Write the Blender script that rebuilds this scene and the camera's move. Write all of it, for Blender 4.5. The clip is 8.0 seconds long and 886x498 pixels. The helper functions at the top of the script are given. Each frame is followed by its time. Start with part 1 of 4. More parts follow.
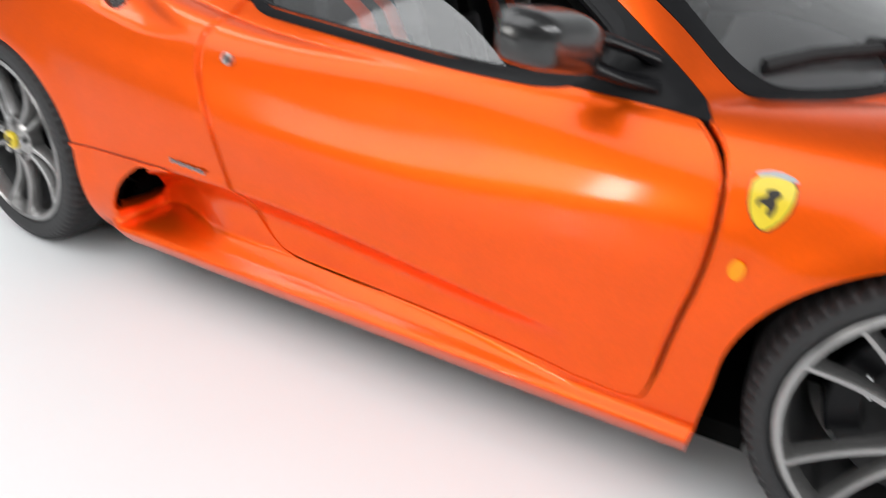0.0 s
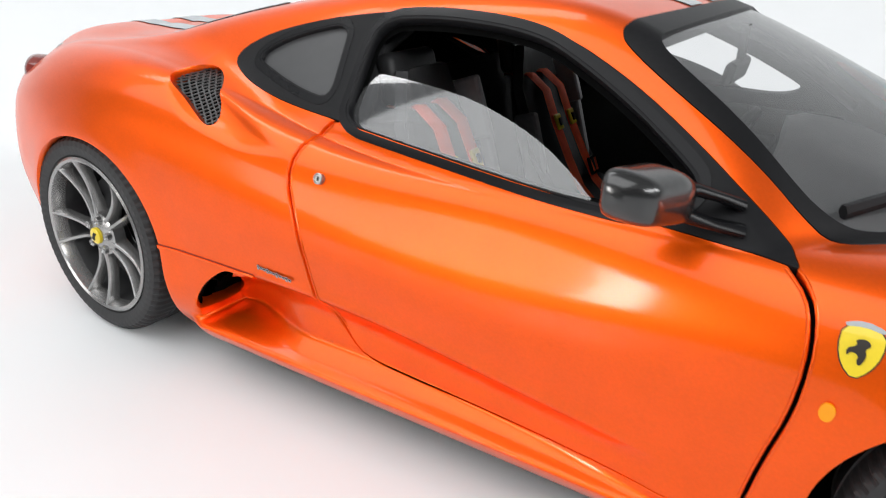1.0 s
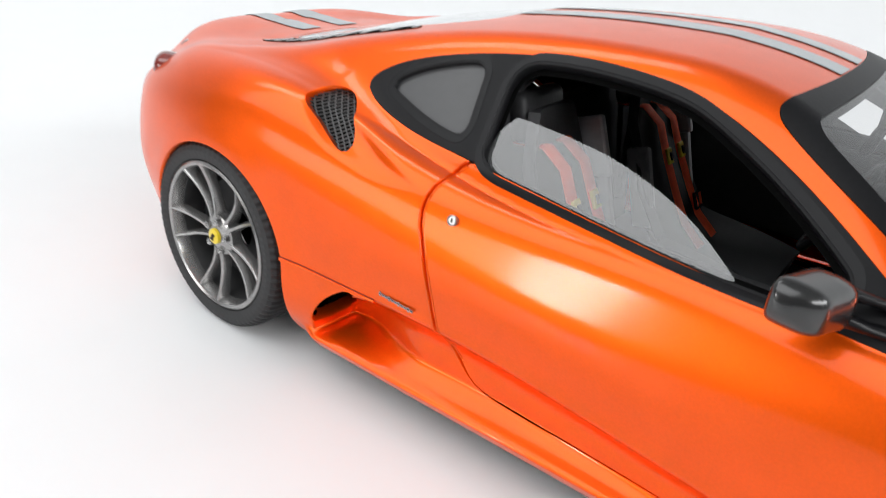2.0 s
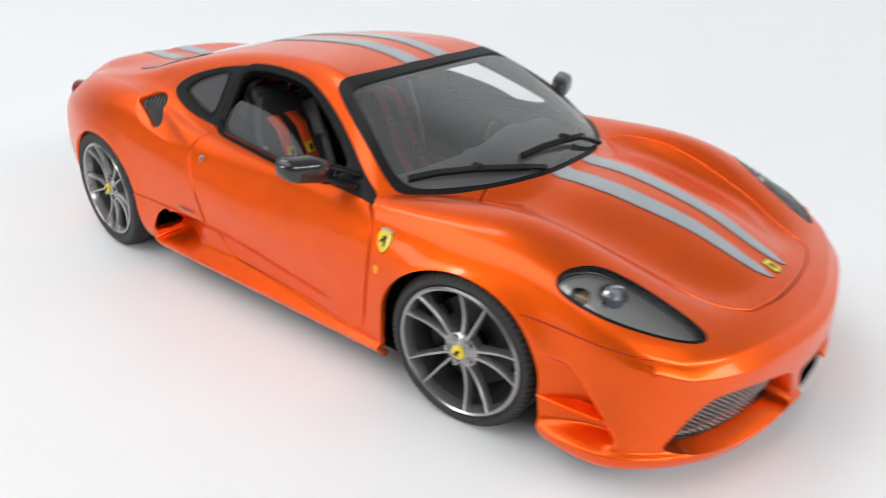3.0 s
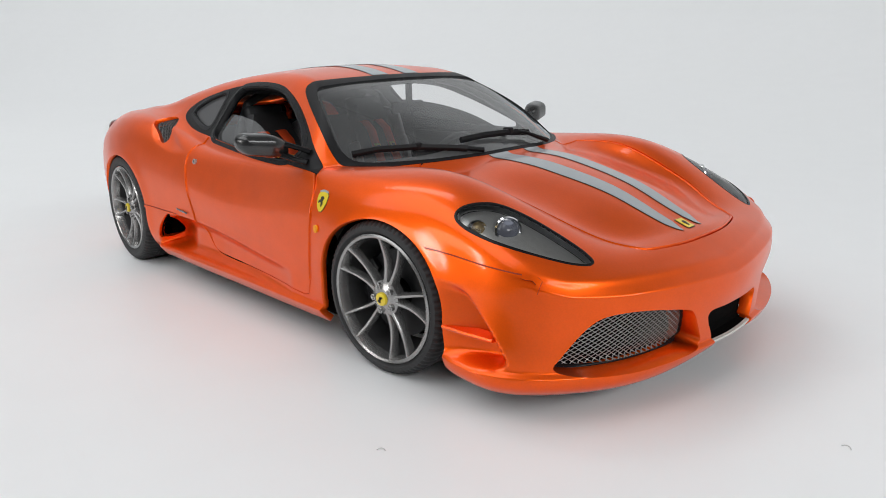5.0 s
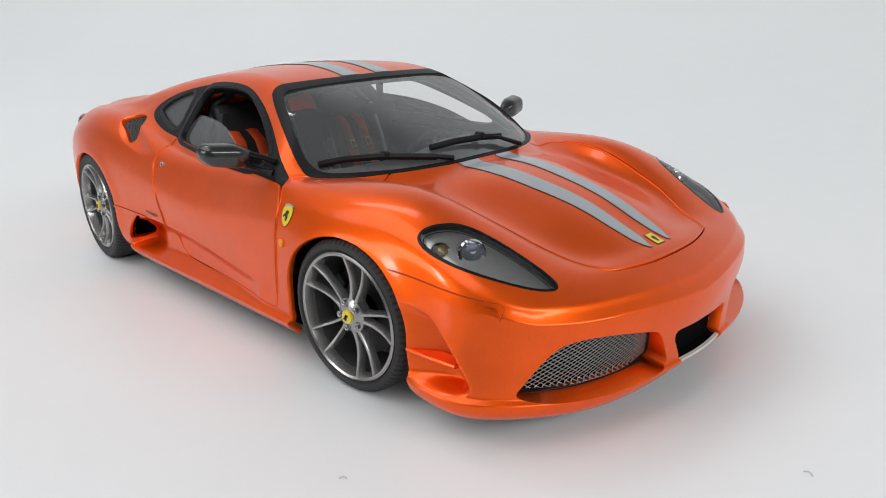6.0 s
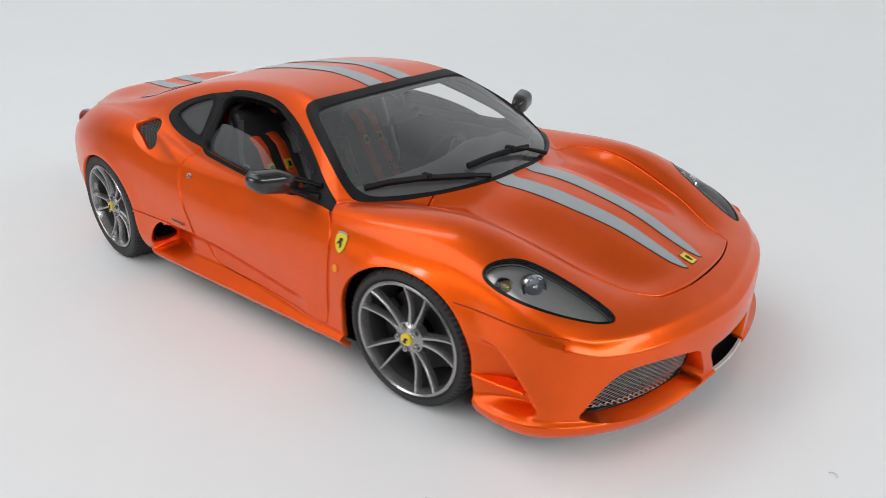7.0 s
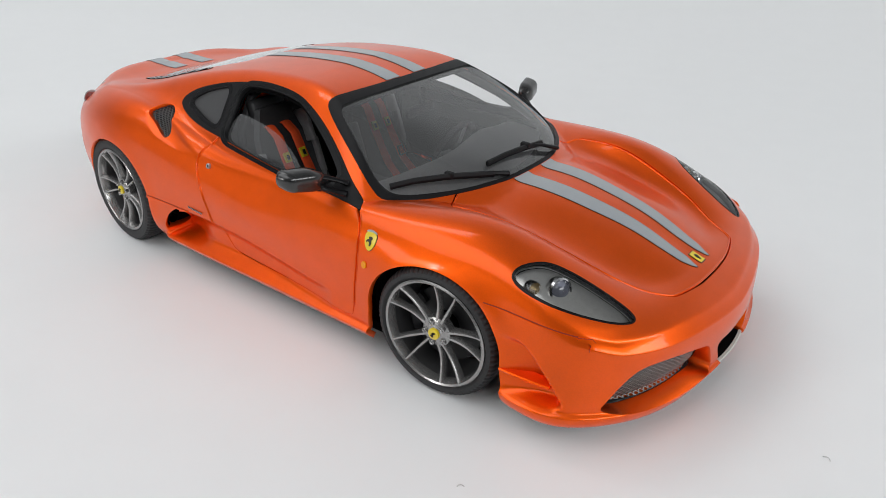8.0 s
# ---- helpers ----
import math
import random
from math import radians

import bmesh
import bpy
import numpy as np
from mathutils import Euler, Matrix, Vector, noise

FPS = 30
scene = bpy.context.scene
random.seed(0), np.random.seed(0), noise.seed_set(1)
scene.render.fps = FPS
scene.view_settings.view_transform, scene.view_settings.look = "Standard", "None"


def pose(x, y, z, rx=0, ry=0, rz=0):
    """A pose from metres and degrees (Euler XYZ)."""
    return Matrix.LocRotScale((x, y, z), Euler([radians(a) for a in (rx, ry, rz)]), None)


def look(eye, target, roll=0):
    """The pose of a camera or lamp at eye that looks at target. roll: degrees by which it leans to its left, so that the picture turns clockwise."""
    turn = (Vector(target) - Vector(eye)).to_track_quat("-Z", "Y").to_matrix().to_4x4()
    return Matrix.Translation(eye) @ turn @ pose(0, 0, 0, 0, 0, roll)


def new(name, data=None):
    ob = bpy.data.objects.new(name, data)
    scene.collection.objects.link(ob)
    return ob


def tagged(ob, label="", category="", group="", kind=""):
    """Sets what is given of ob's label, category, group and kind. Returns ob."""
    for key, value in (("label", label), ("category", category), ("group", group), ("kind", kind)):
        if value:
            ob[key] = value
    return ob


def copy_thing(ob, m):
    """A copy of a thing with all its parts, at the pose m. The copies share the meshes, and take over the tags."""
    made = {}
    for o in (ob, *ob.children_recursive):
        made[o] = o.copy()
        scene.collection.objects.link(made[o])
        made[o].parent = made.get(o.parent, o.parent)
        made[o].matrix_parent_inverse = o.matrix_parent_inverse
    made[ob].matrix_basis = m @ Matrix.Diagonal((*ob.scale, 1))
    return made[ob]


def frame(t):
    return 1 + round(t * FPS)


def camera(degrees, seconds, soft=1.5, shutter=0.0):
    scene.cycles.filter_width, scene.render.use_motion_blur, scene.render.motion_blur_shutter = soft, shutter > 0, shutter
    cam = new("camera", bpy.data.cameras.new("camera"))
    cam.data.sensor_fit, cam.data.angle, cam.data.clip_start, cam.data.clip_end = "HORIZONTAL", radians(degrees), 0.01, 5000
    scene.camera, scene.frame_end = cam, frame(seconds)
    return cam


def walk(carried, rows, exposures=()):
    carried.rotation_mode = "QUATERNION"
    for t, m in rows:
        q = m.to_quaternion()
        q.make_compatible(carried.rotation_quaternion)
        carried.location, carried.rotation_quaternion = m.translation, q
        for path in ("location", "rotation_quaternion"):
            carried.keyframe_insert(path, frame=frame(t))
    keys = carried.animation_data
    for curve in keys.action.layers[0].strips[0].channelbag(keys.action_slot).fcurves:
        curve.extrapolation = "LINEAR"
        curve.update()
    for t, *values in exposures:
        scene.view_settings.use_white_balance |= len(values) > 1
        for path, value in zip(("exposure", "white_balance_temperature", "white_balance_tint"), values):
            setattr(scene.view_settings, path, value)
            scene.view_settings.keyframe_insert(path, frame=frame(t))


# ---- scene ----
# A 1:18 die-cast model sports car on a white studio sweep. The car is laid out in the metres of the
# full-size car (x ahead from the front axle, y to its left, z up) and scaled by K.
K = 1 / 18
cam = camera(62.85, 8.0, soft=0.8, shutter=0.5)
PATH = [
    (0, (-0.01546, -0.11910, 0.06137), (-0.08272, -0.00264, -0.00507), 2.34),
    (0.1, (-0.01840, -0.12112, 0.06292), (-0.08720, -0.00352, 0.00018), 2.79),
    (0.2, (-0.02119, -0.12124, 0.06876), (-0.09048, -0.00625, 0.00186), 1.10),
    (0.3, (-0.02132, -0.12183, 0.06971), (-0.09252, -0.00631, 0.00580), 1.36),
    (0.5, (-0.02174, -0.12307, 0.07052), (-0.09435, -0.00646, 0.01028), 1.76),
    (1, (-0.02340, -0.12422, 0.07236), (-0.09518, -0.00660, 0.01310), 2.04),
    (1.1, (-0.02959, -0.12682, 0.07302), (-0.10081, -0.00828, 0.01494), 3.74),
    (1.2, (-0.03631, -0.12484, 0.07403), (-0.11004, -0.00896, 0.01372), 6.03),
    (2.3, (-0.03594, -0.13516, 0.09242), (-0.11425, -0.02597, 0.02575), 4.87),
    (2.5, (0.01041, -0.14086, 0.09961), (-0.07502, -0.03587, 0.03497), 2.42),
    (2.7, (0.04215, -0.14899, 0.10123), (-0.04368, -0.04696, 0.03251), 2.25),
    (3, (0.07778, -0.15260, 0.10268), (-0.00766, -0.04774, 0.03785), 0.32),
    (3.1, (0.08378, -0.15205, 0.10767), (-0.00279, -0.04711, 0.04448), -0.38),
    (3.3, (0.10267, -0.16639, 0.11201), (0.01083, -0.05946, 0.06072), 1.41),
    (3.5, (0.10875, -0.16935, 0.09528), (0.01504, -0.06245, 0.04741), 1.35),
    (4, (0.11684, -0.16181, 0.08275), (0.01789, -0.05649, 0.04255), -0.36),
    (4.5, (0.11632, -0.15613, 0.07198), (0.01462, -0.05235, 0.03475), -1.08),
    (4.7, (0.11902, -0.15341, 0.07146), (0.01589, -0.05129, 0.03357), -1.51),
    (5.8, (0.12138, -0.13897, 0.07799), (0.01703, -0.04125, 0.03259), -1.98),
    (6, (0.12074, -0.13974, 0.08189), (0.01901, -0.04015, 0.03464), -1.74),
    (6.5, (0.11585, -0.14509, 0.09756), (0.01896, -0.04557, 0.04091), -1.44),
    (7, (0.10394, -0.15672, 0.10657), (0.01374, -0.05358, 0.04550), -1.69),
    (7.5, (0.09132, -0.16803, 0.11331), (0.00769, -0.06162, 0.04863), -0.58),
    (8, (0.09458, -0.16826, 0.12082), (0.01246, -0.06405, 0.05085), -0.16),
]
EXPOSURES = [(0.0, 0.38), (1.2, 0.38), (2.4, 0.32), (3.2, 0.19), (4.5, -0.04), (6.0, -0.07), (8.0, -0.15)]
walk(cam, [(t, look(eye, target, roll)) for t, eye, target, roll in PATH], EXPOSURES)

# ---- light ----
world = bpy.data.worlds.new("studio")
scene.world = world
world.use_nodes = True
world.node_tree.nodes["Background"].inputs[0].default_value = (0.95, 0.98, 1.0, 1)
world.node_tree.nodes["Background"].inputs[1].default_value = 0.25


def soft_lamp(eye, target, wide, high, watts, colour=(1, 1, 1)):
    data = bpy.data.lights.new("soft_lamp", "AREA")
    data.shape, data.size, data.size_y, data.energy, data.color = "RECTANGLE", wide, high, watts, colour
    lamp = new("soft_lamp", data)
    lamp.matrix_world = look(eye, target)
    return lamp


soft_lamp((-0.60, -0.97, 0.27), (-0.25, 0, 0.05), 0.42, 0.22, 1.05, (1.0, 0.985, 0.96))
soft_lamp((-0.395, -0.94, 0.24), (-0.10, 0, 0.03), 0.065, 0.20, 1.0, (1.0, 0.985, 0.96))
# Unseen fills, added: overhead, ahead of the nose, and over the paper behind the tail.
soft_lamp((-0.48, -0.90, 1.25), (-0.08, 0.10, 0.0), 1.60, 1.10, 10.5, (0.97, 0.985, 1.0))
soft_lamp((1.35, -0.20, 0.85), (0.0, 0.0, 0.0), 2.00, 0.32, 15.0, (0.98, 0.99, 1.0))
soft_lamp((-1.10, 0.0, 1.70), (-1.70, 1.2, 0.45), 1.00, 0.60, 10.0, (0.98, 0.99, 1.0))


# ---- materials ----
def material(name, colour, rough=0.5, metal=0.0, grain=0.0, scale=400.0, bump=0.0, **more):
    mat = bpy.data.materials.new(name)
    mat.use_nodes = True
    tree = mat.node_tree
    b = tree.nodes["Principled BSDF"]
    b.inputs["Base Color"].default_value = (*colour, 1)
    b.inputs["Roughness"].default_value, b.inputs["Metallic"].default_value = rough, metal
    for key, value in more.items():
        b.inputs[key.replace("_", " ")].default_value = value
    if grain or bump:
        co = tree.nodes.new("ShaderNodeTexCoord")
        fine = tree.nodes.new("ShaderNodeTexNoise")
        fine.inputs["Scale"].default_value, fine.inputs["Detail"].default_value = scale, 4
        wide = tree.nodes.new("ShaderNodeTexNoise")
        wide.inputs["Scale"].default_value = scale * 0.06
        tree.links.new(co.outputs["Object"], fine.inputs["Vector"])
        tree.links.new(co.outputs["Object"], wide.inputs["Vector"])
        both = tree.nodes.new("ShaderNodeMath")
        both.operation = "ADD"
        tree.links.new(fine.outputs["Fac"], both.inputs[0])
        tree.links.new(wide.outputs["Fac"], both.inputs[1])
        ramp = tree.nodes.new("ShaderNodeMapRange")
        ramp.inputs["From Min"].default_value, ramp.inputs["From Max"].default_value = 0.6, 1.4
        ramp.inputs["To Min"].default_value, ramp.inputs["To Max"].default_value = 1 - grain, 1 + grain
        tree.links.new(both.outputs[0], ramp.inputs["Value"])
        hue = tree.nodes.new("ShaderNodeHueSaturation")
        hue.inputs["Color"].default_value = (*colour, 1)
        tree.links.new(ramp.outputs[0], hue.inputs["Value"])
        tree.links.new(hue.outputs[0], b.inputs["Base Color"])
        if bump:
            bm_ = tree.nodes.new("ShaderNodeBump")
            bm_.inputs["Strength"].default_value, bm_.inputs["Distance"].default_value = bump, 0.0002
            tree.links.new(fine.outputs["Fac"], bm_.inputs["Height"])
            tree.links.new(bm_.outputs[0], b.inputs["Normal"])
    return mat


PAINT = material("orange_paint", (0.88, 0.102, 0.003), 0.38, 0.78, 0.06, 2500, 0.0, Coat_Weight=0.6, Coat_Roughness=0.095, Coat_IOR=1.40, Specular_IOR_Level=0.12)
SILVER = material("silver_stripe", (0.36, 0.38, 0.40), 0.42, 0.25, 0.05, 2500, Coat_Weight=0.7, Coat_Roughness=0.06, Coat_IOR=1.4)
BLACK = material("black_plastic", (0.008, 0.008, 0.009), 0.45, 0.0, 0.2, 1500, 0.1, Specular_IOR_Level=0.16)
GLOSS = material("gloss_black", (0.008, 0.008, 0.009), 0.25, 0.0, 0.15, 900, Specular_IOR_Level=0.16)
DARK = material("dark_inside", (0.004, 0.004, 0.004), 0.9, 0.0, 0.2, 900, Specular_IOR_Level=0.03)
RUBBER = material("tyre_rubber", (0.017, 0.017, 0.018), 0.62, 0.0, 0.25, 1200, 0.25)
RIM = material("grey_rim", (0.36, 0.355, 0.35), 0.26, 0.8, 0.06, 2500)
BARREL = material("dark_barrel", (0.065, 0.065, 0.066), 0.45, 0.6, 0.1, 2500)
CHROME = material("chrome", (0.75, 0.75, 0.75), 0.12, 1.0)
CHROME_SOFT = material("satin_silver", (0.45, 0.45, 0.45), 0.28, 0.9, 0.05, 2000)
SHELLGREY = material("mirror_shell", (0.012, 0.012, 0.012), 0.24, 0.0, 0.25, 900, 0.15, Specular_IOR_Level=0.6, Coat_Weight=0.4, Coat_Roughness=0.06)
STEEL = material("disc_steel", (0.022, 0.022, 0.023), 0.5, 0.5, 0.1, 2000)
YELLOW = material("badge_yellow", (0.80, 0.60, 0.02), 0.35, 0.0, 0.05, 2000, Coat_Weight=0.6)
JOINT = material("joint_shadow", (0.30, 0.030, 0.003), 0.6, 0.0, 0.1, 2000)
INK = material("badge_ink", (0.02, 0.015, 0.01), 0.4)
AMBER = material("amber_lens", (0.88, 0.32, 0.004), 0.25, 0.0, 0.05, 900, Specular_IOR_Level=0.3)
REDLENS = material("red_lens", (0.20, 0.028, 0.020), 0.15, 0.0, 0.05, 900, Coat_Weight=0.8)
BELT = material("red_webbing", (0.92, 0.095, 0.016), 0.65, 0.0, 0.2, 5000, 0.3)
PALE = material("pale_plate", (0.55, 0.54, 0.50), 0.45, 0.0, 0.1, 900)
SEAT = material("dark_leather", (0.045, 0.045, 0.047), 0.5, 0.0, 0.2, 1500, 0.2)
TRIM = material("grey_trim", (0.42, 0.42, 0.425), 0.5, 0.0, 0.15, 900)
PALEGREY = material("pale_grey_shell", (0.50, 0.50, 0.51), 0.4, 0.0, 0.1, 900)
PAPER = material("white_paper", (0.86, 0.87, 0.875), 0.42, 0.0, 0.012, 60, 0.05)
MESH = material("grille_wire", (0.36, 0.36, 0.35), 0.40, 0.7, 0.1, 2000)
WIRE = material("dark_wire", (0.085, 0.085, 0.085), 0.45, 0.6, 0.1, 2000)
BOWL = material("lamp_bowl", (0.66, 0.66, 0.64), 0.30, 0.75, 0.1, 900)


def glass(name, colour, rough=0.02, ior=1.45, haze=0.0):
    """Thin glass: mostly clear, with a gloss that grows to the edge and a painted haze for reflected white."""
    mat = bpy.data.materials.new(name)
    mat.use_nodes = True
    tree = mat.node_tree
    tree.nodes.remove(tree.nodes["Principled BSDF"])
    clear, shine, add = (tree.nodes.new(n) for n in ("ShaderNodeBsdfTransparent", "ShaderNodeBsdfGlossy", "ShaderNodeMixShader"))
    clear.inputs[0].default_value = (*colour, 1)
    shine.inputs["Roughness"].default_value = rough
    rim = tree.nodes.new("ShaderNodeFresnel")
    rim.inputs["IOR"].default_value = ior
    tree.links.new(rim.outputs[0], add.inputs[0])
    tree.links.new(clear.outputs[0], add.inputs[1])
    tree.links.new(shine.outputs[0], add.inputs[2])
    last = add
    if haze:
        # Pale diffuse veil, painted in for the white paper mirrored in the pane.
        veil, last = tree.nodes.new("ShaderNodeBsdfDiffuse"), tree.nodes.new("ShaderNodeMixShader")
        veil.inputs["Color"].default_value = (0.75, 0.76, 0.77, 1)
        co, spots, span = tree.nodes.new("ShaderNodeTexCoord"), tree.nodes.new("ShaderNodeTexNoise"), tree.nodes.new("ShaderNodeMapRange")
        spots.inputs["Scale"].default_value, spots.inputs["Detail"].default_value = 60, 3
        span.inputs["To Min"].default_value, span.inputs["To Max"].default_value = haze * 0.75, haze * 1.25
        tree.links.new(co.outputs["Object"], spots.inputs["Vector"])
        tree.links.new(spots.outputs["Fac"], span.inputs["Value"])
        tree.links.new(span.outputs[0], last.inputs[0])
        tree.links.new(add.outputs[0], last.inputs[1])
        tree.links.new(veil.outputs[0], last.inputs[2])
    tree.links.new(last.outputs[0], tree.nodes["Material Output"].inputs["Surface"])
    return mat


SCREEN = glass("screen_glass", (0.95, 0.95, 0.95), 0.05, ior=2.35, haze=0.05)
# Rear glazing: the white glare on it is painted as a pale base colour.
REARGLASS = material("glare_cover", (0.62, 0.64, 0.65), 0.22, 0.0, 0.04, 900, Coat_Weight=0.8)
SIDE = glass("side_glass", (0.80, 0.81, 0.82), 0.05, ior=2.15, haze=0.06)
SMOKE = material("smoked_pane", (0.060, 0.060, 0.062), 0.28, 0.0, 0.06, 600, Specular_IOR_Level=0.5)
LENS = glass("lamp_lens", (0.88, 0.88, 0.88), 0.02, ior=1.5)


# ---- tools ----
def spline(knots, values):
    """A natural cubic spline: a function from parameters to points."""
    t, p = np.asarray(knots, float), np.asarray(values, float)
    n, h = len(t), np.diff(np.asarray(knots, float))
    a, b = np.eye(n), np.zeros((n,) + p.shape[1:])
    for i in range(1, n - 1):
        a[i, i - 1 : i + 2] = h[i - 1], 2 * (h[i - 1] + h[i]), h[i]
        b[i] = 6 * ((p[i + 1] - p[i]) / h[i] - (p[i] - p[i - 1]) / h[i - 1])
    m = np.linalg.solve(a, b.reshape(n, -1)).reshape(p.shape)

    def at(s):
        s = np.asarray(s, float)
        i = np.clip(np.searchsorted(t, s) - 1, 0, n - 2)
        shape = s.shape + (1,) * (p.ndim - 1)
        hi, u, w = h[i].reshape(shape), (s - t[i]).reshape(shape), (t[i + 1] - s).reshape(shape)
        return (m[i] * w**3 + m[i + 1] * u**3) / (6 * hi) + (p[i] / hi - m[i] * hi / 6) * w + (p[i + 1] / hi - m[i + 1] * hi / 6) * u

    return at


def rounded(points, times=3):
    """A closed outline with its corners cut round."""
    p = np.asarray(points, float)
    for _ in range(times):
        q = np.roll(p, -1, 0)
        p = np.stack([0.75 * p + 0.25 * q, 0.25 * p + 0.75 * q], 1).reshape(-1, 2)
    return p


def inside(outline, a, b):
    """Signed distance of points to a closed outline, negative inside; far off it is only a lower bound."""
    shape_, a, b = np.shape(a), np.ravel(a).astype(float), np.ravel(b).astype(float)
    (x0, y0), (x1, y1) = outline.min(0), outline.max(0)
    far = np.maximum(np.maximum(x0 - a, a - x1), np.maximum(y0 - b, b - y1))
    near = np.flatnonzero(far < 0.06)
    p, q = a[near], b[near]
    best, odd = np.full(p.shape, 1e9), np.zeros(p.shape, bool)
    for (x0, y0), (x1, y1) in zip(outline, np.roll(outline, -1, 0)):
        dx, dy = x1 - x0, y1 - y0
        s = np.clip(((p - x0) * dx + (q - y0) * dy) / (dx * dx + dy * dy + 1e-12), 0, 1)
        best = np.minimum(best, (p - x0 - s * dx) ** 2 + (q - y0 - s * dy) ** 2)
        if y0 != y1:
            odd ^= ((y0 > q) != (y1 > q)) & (p < x0 + (q - y0) / dy * dx)
    far[near] = np.sqrt(best) * np.where(odd, -1, 1)
    return far.reshape(shape_)


def smin(a, b, k):
    h = np.clip(0.5 + 0.5 * (b - a) / k, 0, 1)
    return b + (a - b) * h - k * h * (1 - h)


def smax(a, b, k):
    return -smin(-a, -b, k)


def step(a, b, x):
    s = np.clip((x - a) / (b - a), 0, 1)
    return s * s * (3 - 2 * s)


def bump(x, mid, wide):
    return np.exp(-(((x - mid) / wide) ** 2))


def link(name, verts, faces, mat, parent=None, label="", normals=None, smooth=True):
    """One mesh object in car metres, scaled to the model."""
    me = bpy.data.meshes.new(name)
    me.from_pydata((np.asarray(verts, float) * K).tolist(), [], [list(map(int, f)) for f in faces])
    me.polygons.foreach_set("use_smooth", np.full(len(me.polygons), smooth))
    me.materials.append(mat)
    if normals is not None:
        me.normals_split_custom_set(normals)
    ob = new(name, me)
    if parent is not None:
        ob.parent = parent
    return tagged(ob, label)


def part(name, bm, mat, parent, label="", smooth=False, angle=35):
    """A bmesh in car metres as one mesh object under a thing or a part."""
    bmesh.ops.recalc_face_normals(bm, faces=bm.faces)
    bm.transform(Matrix.Scale(K, 4))
    me = bpy.data.meshes.new(name)
    bm.to_mesh(me)
    bm.free()
    me.materials.append(mat)
    if smooth:
        me.polygons.foreach_set("use_smooth", np.full(len(me.polygons), True))
        me.set_sharp_from_angle(angle=radians(angle))
    ob = new(name, me)
    ob.parent = parent
    return tagged(ob, label)


def box(bm, centre, size, turn=None, soft=0.0):
    made = bmesh.ops.create_cube(bm, size=1)["verts"]
    m = Matrix.Translation(centre) @ (turn.to_4x4() if turn else Matrix()) @ Matrix.Diagonal((*size, 1))
    bmesh.ops.transform(bm, matrix=m, verts=made)
    if soft:
        edges = list({e for v in made for e in v.link_edges})
        bmesh.ops.bevel(bm, geom=edges, offset=soft, segments=2, profile=0.5, affect="EDGES")


def lathe(bm, rings, centre, n=48, axis="y", close=False):
    """A turned shape: rings of (radius, along) about an axis parallel to y through the centre."""
    rows = []
    for r, d in rings:
        row = [bm.verts.new((centre[0] + r * math.cos(a), centre[1] + d, centre[2] + r * math.sin(a))) for a in np.linspace(0, math.tau, n, endpoint=False)]
        rows.append(row)
    pairs = list(zip(rows, rows[1:])) + ([(rows[-1], rows[0])] if close else [])
    for p, q in pairs:
        for i in range(n):
            bm.faces.new((p[i], p[(i + 1) % n], q[(i + 1) % n], q[i]))
    return rows


def tube(bm, points, radius, n=8, flat=1.0, up=(0, 0, 1), cap=True):
    """A rod along points; flat squeezes it across its second axis. radius may be a list."""
    pts = [Vector(p) for p in points]
    radii = radius if isinstance(radius, (list, tuple)) else [radius] * len(pts)
    rows = []
    for i, p in enumerate(pts):
        way = (pts[min(i + 1, len(pts) - 1)] - pts[max(i - 1, 0)]).normalized()
        side = way.cross(Vector(up)).normalized()
        top = side.cross(way)
        rows.append([bm.verts.new(p + radii[i] * (math.cos(a) * side + flat * math.sin(a) * top)) for a in np.linspace(0, math.tau, n, endpoint=False)])
    for p, q in zip(rows, rows[1:]):
        for i in range(n):
            bm.faces.new((p[i], p[(i + 1) % n], q[(i + 1) % n], q[i]))
    if cap:
        bm.faces.new(rows[0][::-1])
        bm.faces.new(rows[-1])


# ---- the car's skin: ten rails from the tail's middle, along the side, to the nose's middle ----
EDGE = [(-3.34, 0, 0.24), (-3.27, 0.5, 0.22), (-3.06, 0.73, 0.19), (-2.93, 0.82, 0.17), (-2.6, 0.89, 0.14), (-2.15, 0.885, 0.12), (-1.7, 0.875, 0.11), (-1.1, 0.87, 0.105),
    (-0.45, 0.87, 0.105), (0, 0.88, 0.115), (0.38, 0.905, 0.112), (0.625, 0.88, 0.102), (0.79, 0.69, 0.092), (0.908, 0.36, 0.090), (0.96, 0, 0.14)]
LIP = [(-3.38, 0, 0.31), (-3.31, 0.5, 0.3), (-3.13, 0.75, 0.28), (-2.96, 0.86, 0.26), (-2.6, 0.935, 0.22), (-2.15, 0.935, 0.19), (-1.7, 0.93, 0.18), (-1.1, 0.925, 0.175),
    (-0.45, 0.925, 0.165), (0, 0.93, 0.17), (0.38, 0.94, 0.155), (0.65, 0.912, 0.146), (0.845, 0.71, 0.132), (0.968, 0.36, 0.132), (1.020, 0, 0.180)]
LOW_SIDE = [(-3.41, 0, 0.45), (-3.34, 0.5, 0.45), (-3.2, 0.79, 0.45), (-2.98, 0.895, 0.43), (-2.6, 0.95, 0.42), (-2.15, 0.95, 0.4), (-1.7, 0.93, 0.400), (-1.1, 0.925, 0.349),
    (-0.45, 0.945, 0.305), (0, 0.95, 0.325), (0.38, 0.935, 0.33), (0.66, 0.895, 0.31), (0.853, 0.718, 0.27), (0.998, 0.36, 0.255), (1.03, 0, 0.27)]
